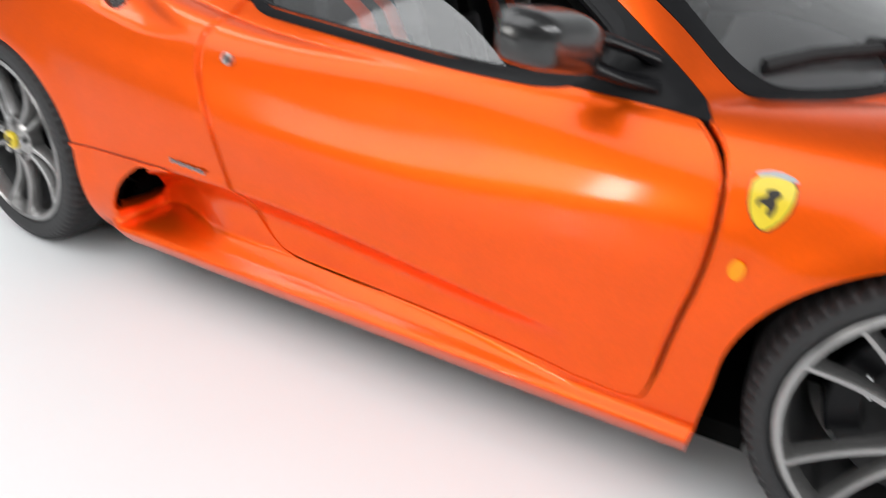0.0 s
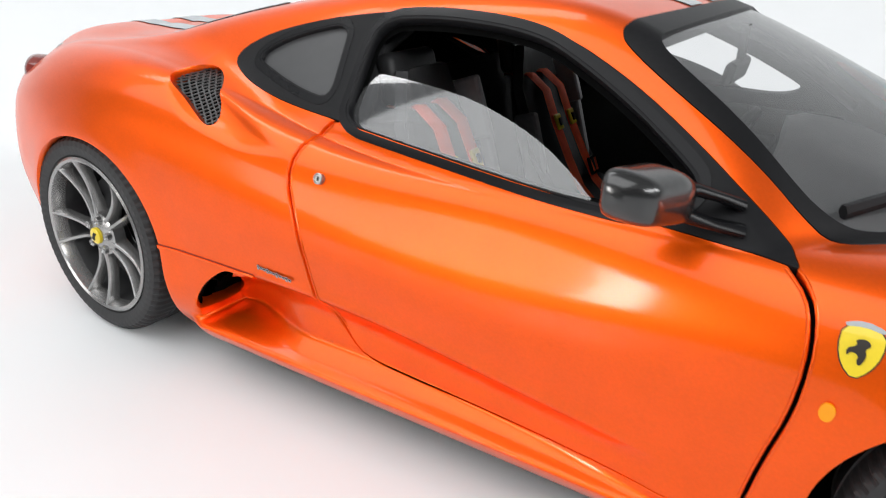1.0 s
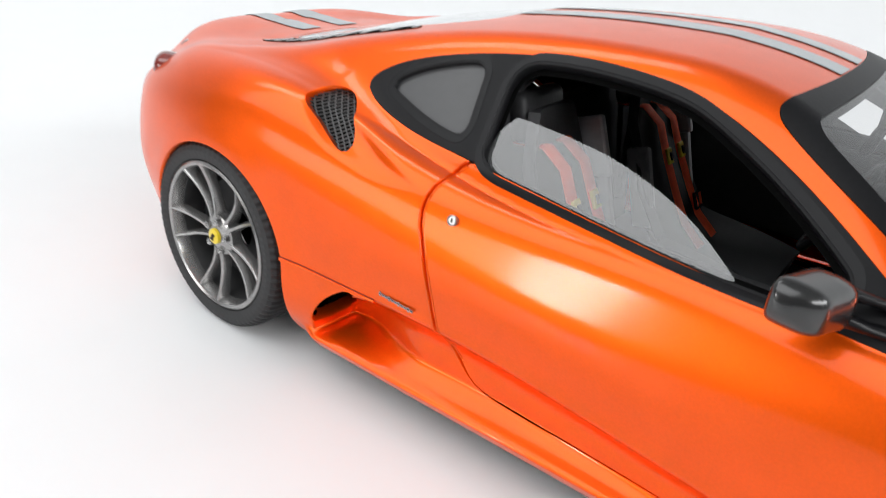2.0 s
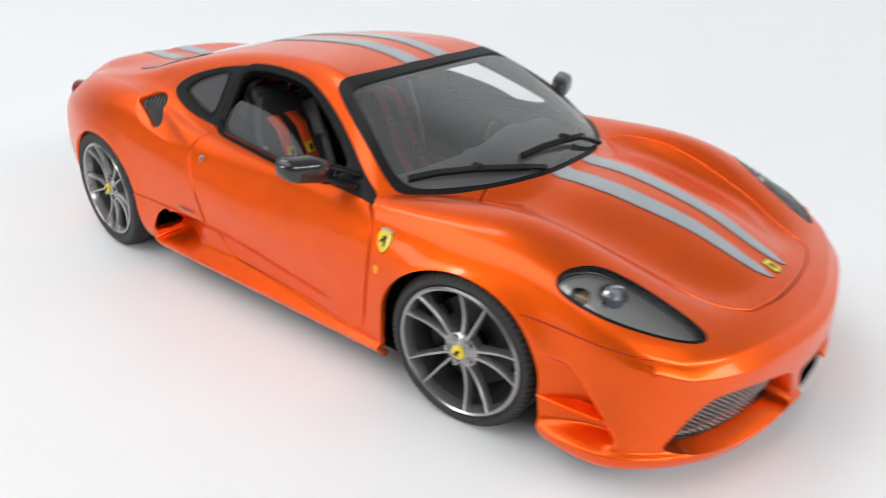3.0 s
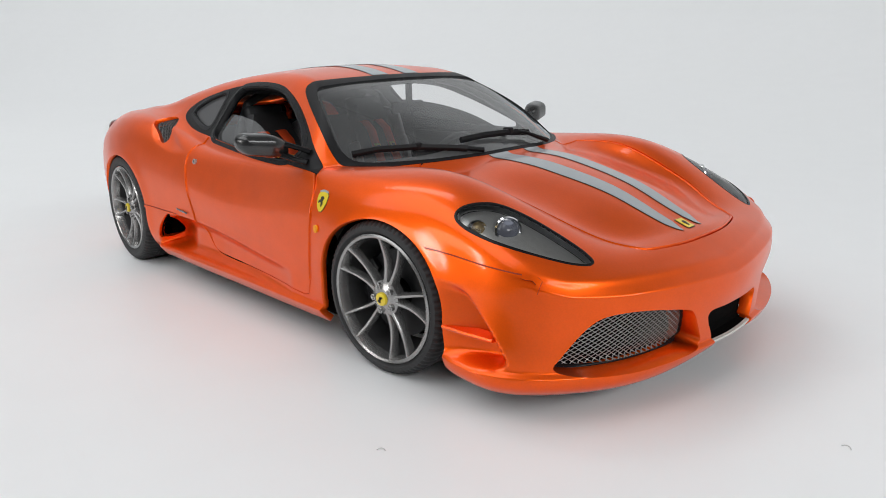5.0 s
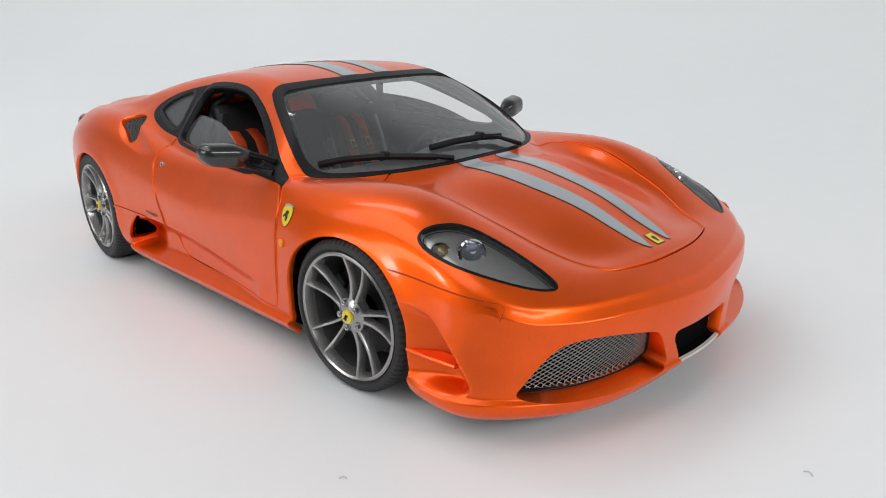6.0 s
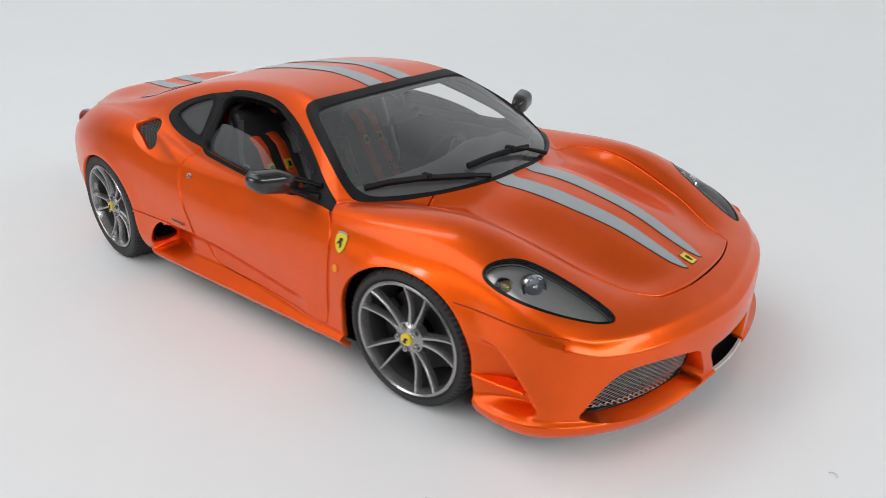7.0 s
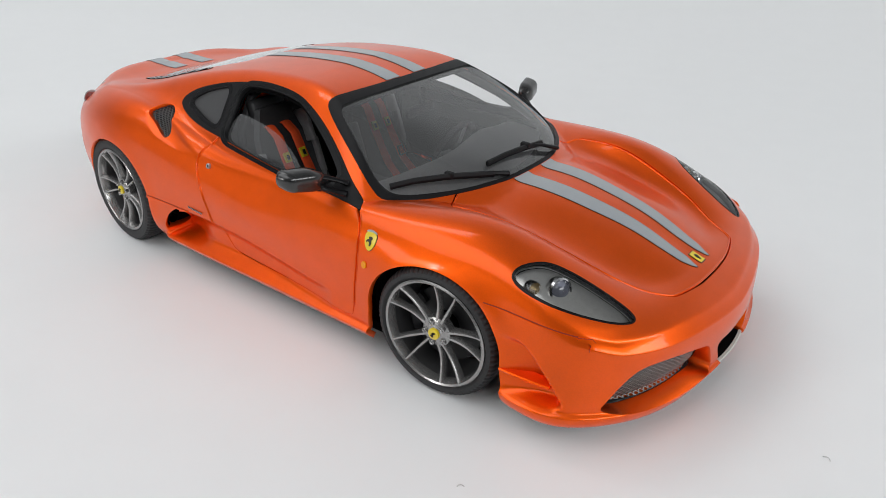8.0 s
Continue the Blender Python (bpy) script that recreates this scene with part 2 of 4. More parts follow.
MID_SIDE = [(-3.41, 0, 0.62), (-3.34, 0.5, 0.62), (-3.2, 0.79, 0.62), (-2.98, 0.895, 0.6), (-2.6, 0.95, 0.6), (-2.15, 0.945, 0.58), (-1.7, 0.935, 0.56), (-1.1, 0.935, 0.53),
    (-0.45, 0.955, 0.52), (0, 0.955, 0.5), (0.38, 0.92, 0.46), (0.68, 0.865, 0.43), (0.868, 0.695, 0.39), (0.998, 0.35, 0.36), (1.045, 0, 0.355)]
HIGH_SIDE = [(-3.4, 0, 0.77), (-3.32, 0.5, 0.77), (-3.17, 0.76, 0.77), (-2.97, 0.865, 0.77), (-2.6, 0.93, 0.77), (-2.15, 0.915, 0.74), (-1.7, 0.897, 0.7), (-1.1, 0.893, 0.67),
    (-0.45, 0.932, 0.66), (0, 0.932, 0.63), (0.38, 0.895, 0.58), (0.68, 0.845, 0.52), (0.870, 0.672, 0.465), (0.983, 0.35, 0.447), (1.018, 0, 0.445)]
SHOULDER = [(-3.37, 0, 0.86), (-3.29, 0.5, 0.86), (-3.09, 0.69, 0.86), (-2.95, 0.78, 0.875), (-2.6, 0.855, 0.895), (-2.2, 0.84, 0.87), (-1.7, 0.83, 0.79), (-1.1, 0.84, 0.765),
    (-0.5, 0.86, 0.765), (0, 0.855, 0.762), (0.36, 0.83, 0.706), (0.66, 0.77, 0.6), (0.828, 0.62, 0.53), (0.914, 0.33, 0.52), (0.942, 0, 0.515)]
CREST = [(-3.33, 0, 0.91), (-3.25, 0.45, 0.91), (-3.04, 0.61, 0.905), (-2.92, 0.69, 0.92), (-2.6, 0.74, 0.94), (-2.2, 0.73, 0.9), (-1.7, 0.72, 0.8), (-1.1, 0.74, 0.78),
    (-0.5, 0.76, 0.785), (0, 0.7, 0.818), (0.33, 0.665, 0.768), (0.6, 0.605, 0.652), (0.76, 0.52, 0.575), (0.86, 0.3, 0.55), (0.89, 0, 0.552)]
VALLEY = [(-3.2, 0, 0.915), (-3.15, 0.3, 0.92), (-3, 0.45, 0.905), (-2.9, 0.48, 0.9), (-2.6, 0.48, 0.88), (-2.2, 0.48, 0.82), (-1.7, 0.48, 0.76), (-1.1, 0.48, 0.74),
    (-0.5, 0.48, 0.75), (0, 0.49, 0.748), (0.3, 0.47, 0.697), (0.55, 0.43, 0.63), (0.7, 0.36, 0.577), (0.8, 0.22, 0.568), (0.83, 0, 0.572)]
CROWN = [(-3.15, 0, 0.915), (-3.11, 0.15, 0.918), (-2.985, 0.22, 0.906), (-2.89, 0.24, 0.9), (-2.6, 0.24, 0.88), (-2.2, 0.24, 0.82), (-1.7, 0.24, 0.76), (-1.1, 0.24, 0.74),
    (-0.5, 0.24, 0.765), (0, 0.23, 0.782), (0.29, 0.22, 0.739), (0.525, 0.2, 0.681), (0.67, 0.17, 0.627), (0.77, 0.1, 0.592), (0.81, 0, 0.578)]
MIDDLE_LINE = [(-3.1, 0, 0.915), (-3.06, 0, 0.915), (-2.97, 0, 0.905), (-2.88, 0, 0.9), (-2.6, 0, 0.88), (-2.2, 0, 0.82), (-1.7, 0, 0.76), (-1.1, 0, 0.74),
    (-0.5, 0, 0.77), (0, 0, 0.792), (0.28, 0, 0.76), (0.5, 0, 0.705), (0.64, 0, 0.647), (0.74, 0, 0.604), (0.79, 0, 0.585)]
RAILS = [EDGE, LIP, LOW_SIDE, MID_SIDE, HIGH_SIDE, SHOULDER, CREST, VALLEY, CROWN, MIDDLE_LINE]
NU, NV = 340, 190
ARCHES = [((-0.018, 0.318), 0.370, 0.328), ((-2.57, 0.341), 0.358, 0.345)]


def greenhouse(x, w):
    """Height of cabin and rear screen over the plan: windscreen, roof and sloping sides run together."""
    base, top = -0.07 - 0.72 * w**2, -0.93 - 0.28 * w**2
    t = (base - x) / (base - top)
    screen = 0.80 + 0.355 * t + 0.10 * np.clip(t, 0, 1.3) * (1 - np.clip(t, 0, 1.3))
    roof = 1.205 - 0.13 * w**2 - 0.115 * (x + 1.25) ** 2
    belt = np.interp(x, [-3, -2.2, -1.7, -1.1, -0.5, 0], [0.70, 0.735, 0.755, 0.80, 0.82, 0.82])
    side = 0.835 + 0.02 * (-1.1 - x) + 1.15 * (belt - w) - 22 * np.clip(w - belt, 0, 1) ** 2
    return smin(smin(screen, roof, 0.05), side, 0.05)


def make_skin():
    rails = np.array(RAILS)
    chord = np.linalg.norm(np.diff(rails[2:6], axis=1), axis=2).mean(0)
    ku = np.r_[0, np.cumsum(chord)]
    along = np.linspace(0, ku[-1], NU)
    flip = np.array([1, -1, 1])
    wide_ku = np.r_[-ku[1], ku, 2 * ku[-1] - ku[-2]]
    lines = np.stack([spline(wide_ku, np.vstack([r[1] * flip, r, r[-2] * flip]))(along) for r in rails])
    kv = np.r_[0, np.cumsum(np.linalg.norm(np.diff(lines, axis=0), axis=2).mean(1))]
    FOLD = int(round(kv[2] / kv[-1] * (NV - 1)))
    across = np.linspace(0, kv[-1], NV)
    across[FOLD], across[FOLD - 1] = kv[2], kv[2] - 0.006
    p = spline(kv, lines)(across)
    p[..., 1] = np.maximum(p[..., 1], 0)
    p[:, 0, 1] = p[:, -1, 1] = p[-1, :, 1] = 0
    return p, FOLD


# Sunk parts of the side, in side view.
CHANNEL = rounded([(-2.075, 0.235), (-2.03, 0.31), (-1.96, 0.365), (-1.86, 0.402), (-1.70, 0.400), (-1.35, 0.366), (-1.0, 0.343), (-0.66, 0.318), (-0.72, 0.285),
                   (-1.0, 0.225), (-1.4, 0.196), (-1.8, 0.196), (-2.0, 0.212)], 2)
DUCT = rounded([(0.25, 0.47), (0.38, 0.468), (0.45, 0.452), (0.50, 0.405), (0.60, 0.30), (0.665, 0.200), (0.50, 0.190), (0.34, 0.190), (0.25, 0.22)], 2)
HOLLOW = rounded([(-2.27, 0.918), (-2.16, 0.912), (-1.95, 0.845), (-1.72, 0.755), (-1.9, 0.745), (-2.03, 0.775), (-2.13, 0.80), (-2.22, 0.86)], 2)


def shape(p, fold):
    x, w, z = p[..., 0], p[..., 1].copy(), p[..., 2].copy()
    flank = step(0.55, 0.68, w)
    deep = 0.060 * np.clip((-0.66 - x) / 0.75, 0, 1) ** 0.7 + 0.085 * step(-1.68, -2.0, x)
    brow = np.minimum(p[fold, :, 2][None, :], np.interp(x, [-2.078, -2.03, -1.96, -1.86, -1.78], [0.235, 0.312, 0.367, 0.402, 0.44]))
    fall = np.clip((brow - z) / np.maximum(brow - 0.186, 0.02), 0, 1)
    under = (1 - (1 - np.clip(fall / 0.42, 0, 1)) ** 2) * step(1.02, 0.74, fall)
    sunk = deep * under * step(-2.085, -2.04, x) * flank
    sunk = sunk + 0.075 * step(0.006, -0.034, inside(DUCT, x, z)) * flank * step(0.30, 0.56, x)
    sunk = sunk + 0.035 * step(0.006, -0.04, inside(HOLLOW, x, z)) * flank * step(-1.70, -2.12, x)
    for (cx, cz), rx, rz in ARCHES:
        r = np.hypot((x - cx) / rx, np.maximum(z - cz, 0) / rz)
        sunk = sunk - 0.007 * bump(r, 1.0, 0.16) * flank * step(0.15, 0.3, z)
    w = np.maximum(w - sunk, 0)
    w = w + 0.032 * step(0.200, 0.176, z) * step(-2.16, -2.06, x) * step(-0.36, -0.40, x)
    lip = 0.020 * step(0.198, 0.184, z) * step(0.30, 0.42, x)
    far = np.hypot(x - 0.1, w) + 1e-9
    x, w = x + lip * (x - 0.1) / far, w + lip * w / far
    far = np.hypot(x - 0.3, w) + 1e-9
    brow = np.interp(w, [0, 0.32, 0.60, 0.76, 0.85], [0.432, 0.447, 0.458, 0.468, 0.50])
    ridge = 0.011 * np.exp(-np.abs(z - brow) / 0.022) * step(0.60, 0.80, x)
    ridge = ridge + 0.007 * np.exp(-(((z - brow - 0.052) / 0.016) ** 2)) * step(0.62, 0.84, x)
    x, w = x + ridge * (x - 0.3) / far, w + ridge * w / far
    z = z - 0.014 * np.exp(-(((x + 2.89) / 0.06) ** 2)) * step(0.50, 0.36, w) * step(0.80, 0.86, z)
    cover = greenhouse(x, w)
    soft = 0.012 + 0.11 * step(-1.75, -2.4, x)
    top = (z > 0.70) & (w < 0.9)
    z = np.where(top, smax(z, np.where(top, cover, -9), soft), z)
    return np.stack([x, -w, z], -1)


GRID = shape(*make_skin())


def grid_normals(g):
    du, dv = np.gradient(g, axis=1), np.gradient(g, axis=0)
    n = np.cross(du, dv)
    n /= np.linalg.norm(n, axis=-1, keepdims=True) + 1e-12
    return n


NORMAL = grid_normals(GRID)
if (NORMAL[NV // 3, NU // 2, 1]) > 0:
    NORMAL = -NORMAL


class Skin:
    """A piece of surface: points, normals and faces."""

    def __init__(self, v, n, f):
        self.v, self.n, self.f = v, n, f

    def cut(self, field):
        """Keep where the field, a function of x, w (distance from the middle) and z, is negative."""
        d = np.asarray(field(self.v[:, 0], -self.v[:, 1], self.v[:, 2]), float)
        sign = d < 0
        quads = np.array([f for f in self.f if len(f) == 4], int).reshape(-1, 4)
        count = sign[quads].sum(1)
        faces = quads[count == 4].tolist()
        mixed = quads[(count > 0) & (count < 4)].tolist() + [f for f in self.f if len(f) != 4]
        v, n, extra, neg = [], [], {}, sign.tolist()
        base = len(self.v)
        for f in mixed:
            s = [neg[i] for i in f]
            if all(s):
                faces.append(f)
            elif any(s):
                poly = []
                for a, b in zip(f, f[1:] + f[:1]):
                    if neg[a]:
                        poly.append(a)
                    if neg[a] != neg[b]:
                        key = (min(a, b), max(a, b))
                        if key not in extra:
                            q = d[key[0]] / (d[key[0]] - d[key[1]])
                            q = min(max(q, 1e-3), 1 - 1e-3)
                            extra[key] = base + len(v)
                            v.append(self.v[key[0]] * (1 - q) + self.v[key[1]] * q)
                            n.append(self.n[key[0]] * (1 - q) + self.n[key[1]] * q)
                        poly.append(extra[key])
                if len(poly) > 2:
                    faces.append(poly)
        if not faces:
            raise ValueError("empty cut")
        allv = np.vstack([self.v, np.array(v).reshape(-1, 3)])
        alln = np.vstack([self.n, np.array(n).reshape(-1, 3)])
        used = np.zeros(len(allv), bool)
        used[[i for f in faces for i in f]] = True
        at = (np.cumsum(used) - 1).tolist()
        return Skin(allv[used], alln[used], [[at[i] for i in f] for f in faces])

    def out(self, d):
        n = self.n / np.linalg.norm(self.n, axis=1, keepdims=True)
        return Skin(self.v + d * n, self.n, self.f)

    def mirrored(self):
        flip = np.array([1, -1, 1])
        return Skin(self.v * flip, self.n * flip, [f[::-1] for f in self.f])

    def both(self):
        """Both halves, joined on the middle."""
        m, k = self.mirrored(), len(self.v)
        mid = np.abs(self.v[:, 1]) < 1e-6
        at = [i if mid[i] else k + i for i in range(k)]
        faces = self.f + [[at[i] for i in f] for f in m.f]
        n = self.n.copy()
        n[mid, 1] = 0
        return Skin(np.vstack([self.v, m.v]), np.vstack([n, m.n]), faces)

    def fine(self, k):
        """Every quad split into k by k."""
        v, n, faces = [], [], []
        for f in self.f:
            if len(f) != 4:
                continue
            base, a, b, c, d = len(v), *(np.array(self.v[i]) for i in f)
            p, q, r, s = (np.array(self.n[i]) for i in f)
            for i in range(k + 1):
                for j in range(k + 1):
                    u, t = i / k, j / k
                    g = ((1 - u) * (1 - t), u * (1 - t), u * t, (1 - u) * t)
                    v.append(g[0] * a + g[1] * b + g[2] * c + g[3] * d)
                    n.append(g[0] * p + g[1] * q + g[2] * r + g[3] * s)
            for i in range(k):
                for j in range(k):
                    o = base + i * (k + 1) + j
                    faces.append([o, o + k + 1, o + k + 2, o + 1])
        v, n = np.array(v), np.array(n)
        _, first, back = np.unique(np.round(v, 6), axis=0, return_index=True, return_inverse=True)
        back = np.ravel(back).tolist()
        return Skin(v[first], n[first], [[back[i] for i in f] for f in faces])

    def object(self, name, mat, parent, label="", deep=0.02, wells=()):
        """Links the piece with its edges turned in by deep; wells: (field, way) for edges that go in further, along a way of their own."""
        v, n = list(self.v), list(self.n / (np.linalg.norm(self.n, axis=1, keepdims=True) + 1e-12))
        faces, loops = [f for f in self.f], [n[i] for f in self.f for i in f]
        if deep:
            count = set()
            for f in self.f:
                for a, b in zip(f, f[1:] + f[:1]):
                    count.add((a, b))
            rim = [(a, b) for (a, b) in count if (b, a) not in count]
            rim.sort()
            low, push = {}, {}
            for a, b in rim:
                side = np.cross(v[b] - v[a], n[a])
                side /= np.linalg.norm(side) + 1e-12
                push[a], push[b] = push.get(a, 0) + side, push.get(b, 0) + side
            ways = {}
            for field, way in wells:
                d = np.abs(field(self.v[:, 0], np.abs(self.v[:, 1]), self.v[:, 2]))
                for i in push:
                    if d[i] < 0.006:
                        ways[i] = np.array(way) * (1, -1 if self.v[i][1] > 0 else 1, 1)
            for i in sorted(push):
                low[i] = len(v)
                push[i] = push[i] / (np.linalg.norm(push[i]) + 1e-12)
                v.append(self.v[i] + (ways[i] if i in ways else -deep * n[i]))
            for a, b in rim:
                faces.append([b, a, low[a], low[b]])
                for i, w in ((b, 0.6), (a, 0.6), (a, 0.0), (b, 0.0)):
                    q = push[i] + w * n[i]
                    loops.append(q / (np.linalg.norm(q) + 1e-12))
        return link(name, v, faces, mat, parent, label, loops)


def drawn_true(piece, axis, degree, d):
    """A pane: the piece drawn out to a smooth sheet, its height along one axis a polynomial of the other two, set in by d."""
    i, j = [k for k in range(3) if k != axis]
    a, b, t = piece.v[:, i], piece.v[:, j], piece.v[:, axis]
    a0, b0 = a.mean(), (0.0 if j == 1 else b.mean())
    powers = [(p, q) for p in range(degree + 1) for q in range(degree + 1 - p) if not (j == 1 and q % 2)]
    grow = lambda p, x: x**p if p >= 0 else 0 * x
    u, w = a - a0, b - b0
    c = np.linalg.lstsq(np.stack([u**p * w**q for p, q in powers], 1), t, rcond=None)[0]
    v, n = piece.v.copy(), np.zeros_like(piece.v)
    v[:, axis] = sum(k * u**p * w**q for k, (p, q) in zip(c, powers))
    n[:, axis] = 1
    n[:, i] = -sum(k * p * grow(p - 1, u) * w**q for k, (p, q) in zip(c, powers))
    n[:, j] = -sum(k * q * u**p * grow(q - 1, w) for k, (p, q) in zip(c, powers))
    n /= np.linalg.norm(n, axis=1, keepdims=True)
    if (n * piece.n).sum() < 0:
        n = -n
    return Skin(v - d * n, n, piece.f)


def grid_faces():
    i = np.arange(NV * NU).reshape(NV, NU)
    q = np.stack([i[:-1, :-1], i[:-1, 1:], i[1:, 1:], i[1:, :-1]], -1).reshape(-1, 4)
    return q.tolist()


quads = grid_faces()
e1, e2 = GRID.reshape(-1, 3)[quads[NV // 3 * (NU - 1) + NU // 2][1]] - GRID.reshape(-1, 3)[quads[NV // 3 * (NU - 1) + NU // 2][0]], GRID.reshape(-1, 3)[quads[NV // 3 * (NU - 1) + NU // 2][3]] - GRID.reshape(-1, 3)[quads[NV // 3 * (NU - 1) + NU // 2][0]]
if np.cross(e1, e2)[1] > 0:
    quads = [q[::-1] for q in quads]
SKIN = Skin(GRID.reshape(-1, 3).copy(), NORMAL.reshape(-1, 3).copy(), quads)

# ---- outlines of openings and panels, in side view (x, z), plan (x, w) or front view (w, z) ----
GLASS_OUT = rounded([(-2.145, 0.945), (-2.12, 0.985), (-2.02, 1.036), (-1.80, 1.091), (-1.50, 1.128), (-1.30, 1.128), (-1.12, 1.101), (-0.92, 1.025), (-0.736, 0.931), (-0.587, 0.842),
                     (-0.52, 0.788), (-0.486, 0.762), (-0.525, 0.767), (-0.60, 0.772), (-0.84, 0.784), (-1.114, 0.801), (-1.456, 0.826), (-1.66, 0.842), (-1.88, 0.860), (-2.01, 0.886), (-2.10, 0.916)], 2)
QUARTER = rounded([(-2.06, 0.957), (-1.99, 1.008), (-1.875, 1.048), (-1.775, 1.068), (-1.752, 0.98), (-1.728, 0.888), (-1.80, 0.893), (-1.90, 0.912), (-1.99, 0.937)], 2)
OPENING = rounded([(-1.685, 1.084), (-1.52, 1.104), (-1.336, 1.103), (-1.20, 1.091), (-1.10, 1.064), (-0.91, 0.982), (-0.76, 0.899), (-0.70, 0.858), (-0.765, 0.795), (-0.98, 0.798),
                   (-1.12, 0.806), (-1.46, 0.830), (-1.645, 0.844), (-1.66, 0.936)], 2)
DOOR = rounded([(-1.668, 0.85), (-1.70, 0.815), (-1.726, 0.765), (-1.724, 0.70), (-1.69, 0.63), (-1.650, 0.53), (-1.630, 0.43), (-1.597, 0.355), (-1.540, 0.28), (-1.485, 0.238), (-1.385, 0.229),
                (-1.0, 0.227), (-0.66, 0.222), (-0.515, 0.215), (-0.497, 0.26), (-0.475, 0.40), (-0.447, 0.52), (-0.440, 0.62), (-0.448, 0.69), (-0.468, 0.735), (-0.510, 0.768), (-0.64, 0.85),
                (-1.0, 0.86), (-1.4, 0.87)], 1)
SCREEN_OUT = rounded([(-0.086, -0.12), (-0.086, 0.12), (-0.12, 0.27), (-0.18, 0.42), (-0.265, 0.56), (-0.36, 0.68), (-0.43, 0.742), (-0.49, 0.757), (-0.588, 0.742), (-0.758, 0.676),
                      (-0.94, 0.594), (-0.995, 0.555), (-0.975, 0.50), (-0.945, 0.30), (-0.932, 0.12), (-0.932, -0.12), (-0.94, -0.3)], 2)
SCREEN_IN = rounded([(-0.106, -0.12), (-0.106, 0.12), (-0.140, 0.27), (-0.203, 0.425), (-0.292, 0.558), (-0.384, 0.664), (-0.452, 0.713), (-0.545, 0.716), (-0.72, 0.645), (-0.872, 0.577),
                     (-0.905, 0.54), (-0.896, 0.48), (-0.878, 0.30), (-0.870, 0.12), (-0.870, -0.12), (-0.88, -0.3)], 2)
REAR_OUT = rounded([(-2.86, -0.2), (-2.86, 0.28), (-2.80, 0.36), (-2.55, 0.40), (-2.30, 0.40), (-2.10, 0.37), (-1.96, 0.30), (-1.93, 0.15), (-1.93, -0.2)], 2)
LOUVRE = rounded([(-2.93, 0.41), (-2.80, 0.385), (-2.55, 0.425), (-2.30, 0.425), (-2.13, 0.40), (-2.17, 0.455), (-2.40, 0.485), (-2.65, 0.48), (-2.86, 0.45)], 2)
HEAD = rounded([(0.333, 0.85), (0.338, 0.81), (0.372, 0.757), (0.42, 0.697), (0.50, 0.658), (0.592, 0.628), (0.715, 0.600), (0.79, 0.600), (0.80, 0.640), (0.748, 0.72), (0.65, 0.80),
                (0.543, 0.846), (0.444, 0.861), (0.37, 0.862)], 2)
HOOD = rounded([(-0.25, 0.60), (0, 0.60), (0.16, 0.583), (0.325, 0.552), (0.44, 0.527), (0.56, 0.50), (0.67, 0.452), (0.77, 0.405), (0.835, 0.362), (0.852, 0.335), (0.882, 0.22), (0.897, 0.11), (0.90, -0.11),
                (0.3, -0.3), (-0.25, -0.3)], 2)
VENT = rounded([(-2.272, 0.900), (-2.260, 0.920), (-2.20, 0.924), (-2.142, 0.910), (-2.06, 0.852), (-2.025, 0.797), (-2.05, 0.788), (-2.11, 0.812), (-2.19, 0.858)], 2)
GRILLE = rounded([(0.835, 0.205), (0.79, 0.265), (0.737, 0.340), (0.70, 0.378), (0.66, 0.393), (0.58, 0.396), (0.46, 0.380), (0.325, 0.352), (0.285, 0.335), (0.250, 0.25), (0.235, 0.200), (0.30, 0.178), (0.46, 0.172),
                  (0.60, 0.174), (0.76, 0.184)], 2)
INTAKE = rounded([(-2.094, 0.232), (-2.050, 0.318), (-1.978, 0.379), (-1.94, 0.395), (-1.905, 0.397), (-1.962, 0.345), (-2.018, 0.28), (-2.048, 0.238), (-2.066, 0.222)], 2)
MIDDLE = rounded([(-0.2, 0.05), (0.150, 0.05), (0.160, 0.19), (0.178, 0.23), (0.205, 0.295), (0.185, 0.318), (0.10, 0.312), (-0.2, 0.308)], 2)
HALF = 0.0042


def arches(x, w, z):
    d = [1 - np.hypot((x - cx) / (rx + 0.12 * np.maximum(cz - z, 0)), np.maximum(z - cz, 0) / rz) for (cx, cz), rx, rz in ARCHES]
    return np.where(w > 0.5, np.maximum(*d) * 0.35, -1)


def side_view(outline, low=0.45):
    return lambda x, w, z: np.maximum(inside(outline, x, z), low - w)


def plan_view(outline, low=0.45):
    return lambda x, w, z: np.maximum(inside(outline, x, w), low - z)


def front_view(outline):
    return lambda x, w, z: np.maximum(inside(outline, w, z), 0.6 - x)


def grown(field, d):
    return lambda x, w, z: field(x, w, z) - d


def outside(field, d=0.0):
    return lambda x, w, z: d - field(x, w, z)


in_glass, in_quarter, in_opening = side_view(GLASS_OUT), side_view(QUARTER), side_view(OPENING)
in_door, in_vent, in_intake = side_view(DOOR, 0.6), side_view(VENT, 0.6), side_view(INTAKE, 0.6)
in_screen, in_pane, in_rear, in_louvre = plan_view(SCREEN_OUT, 0.74), plan_view(SCREEN_IN, 0.74), plan_view(REAR_OUT, 0.8), plan_view(LOUVRE, 0.8)
in_head, in_hood, in_grille, in_middle = plan_view(HEAD), plan_view(HOOD), front_view(GRILLE), front_view(MIDDLE)


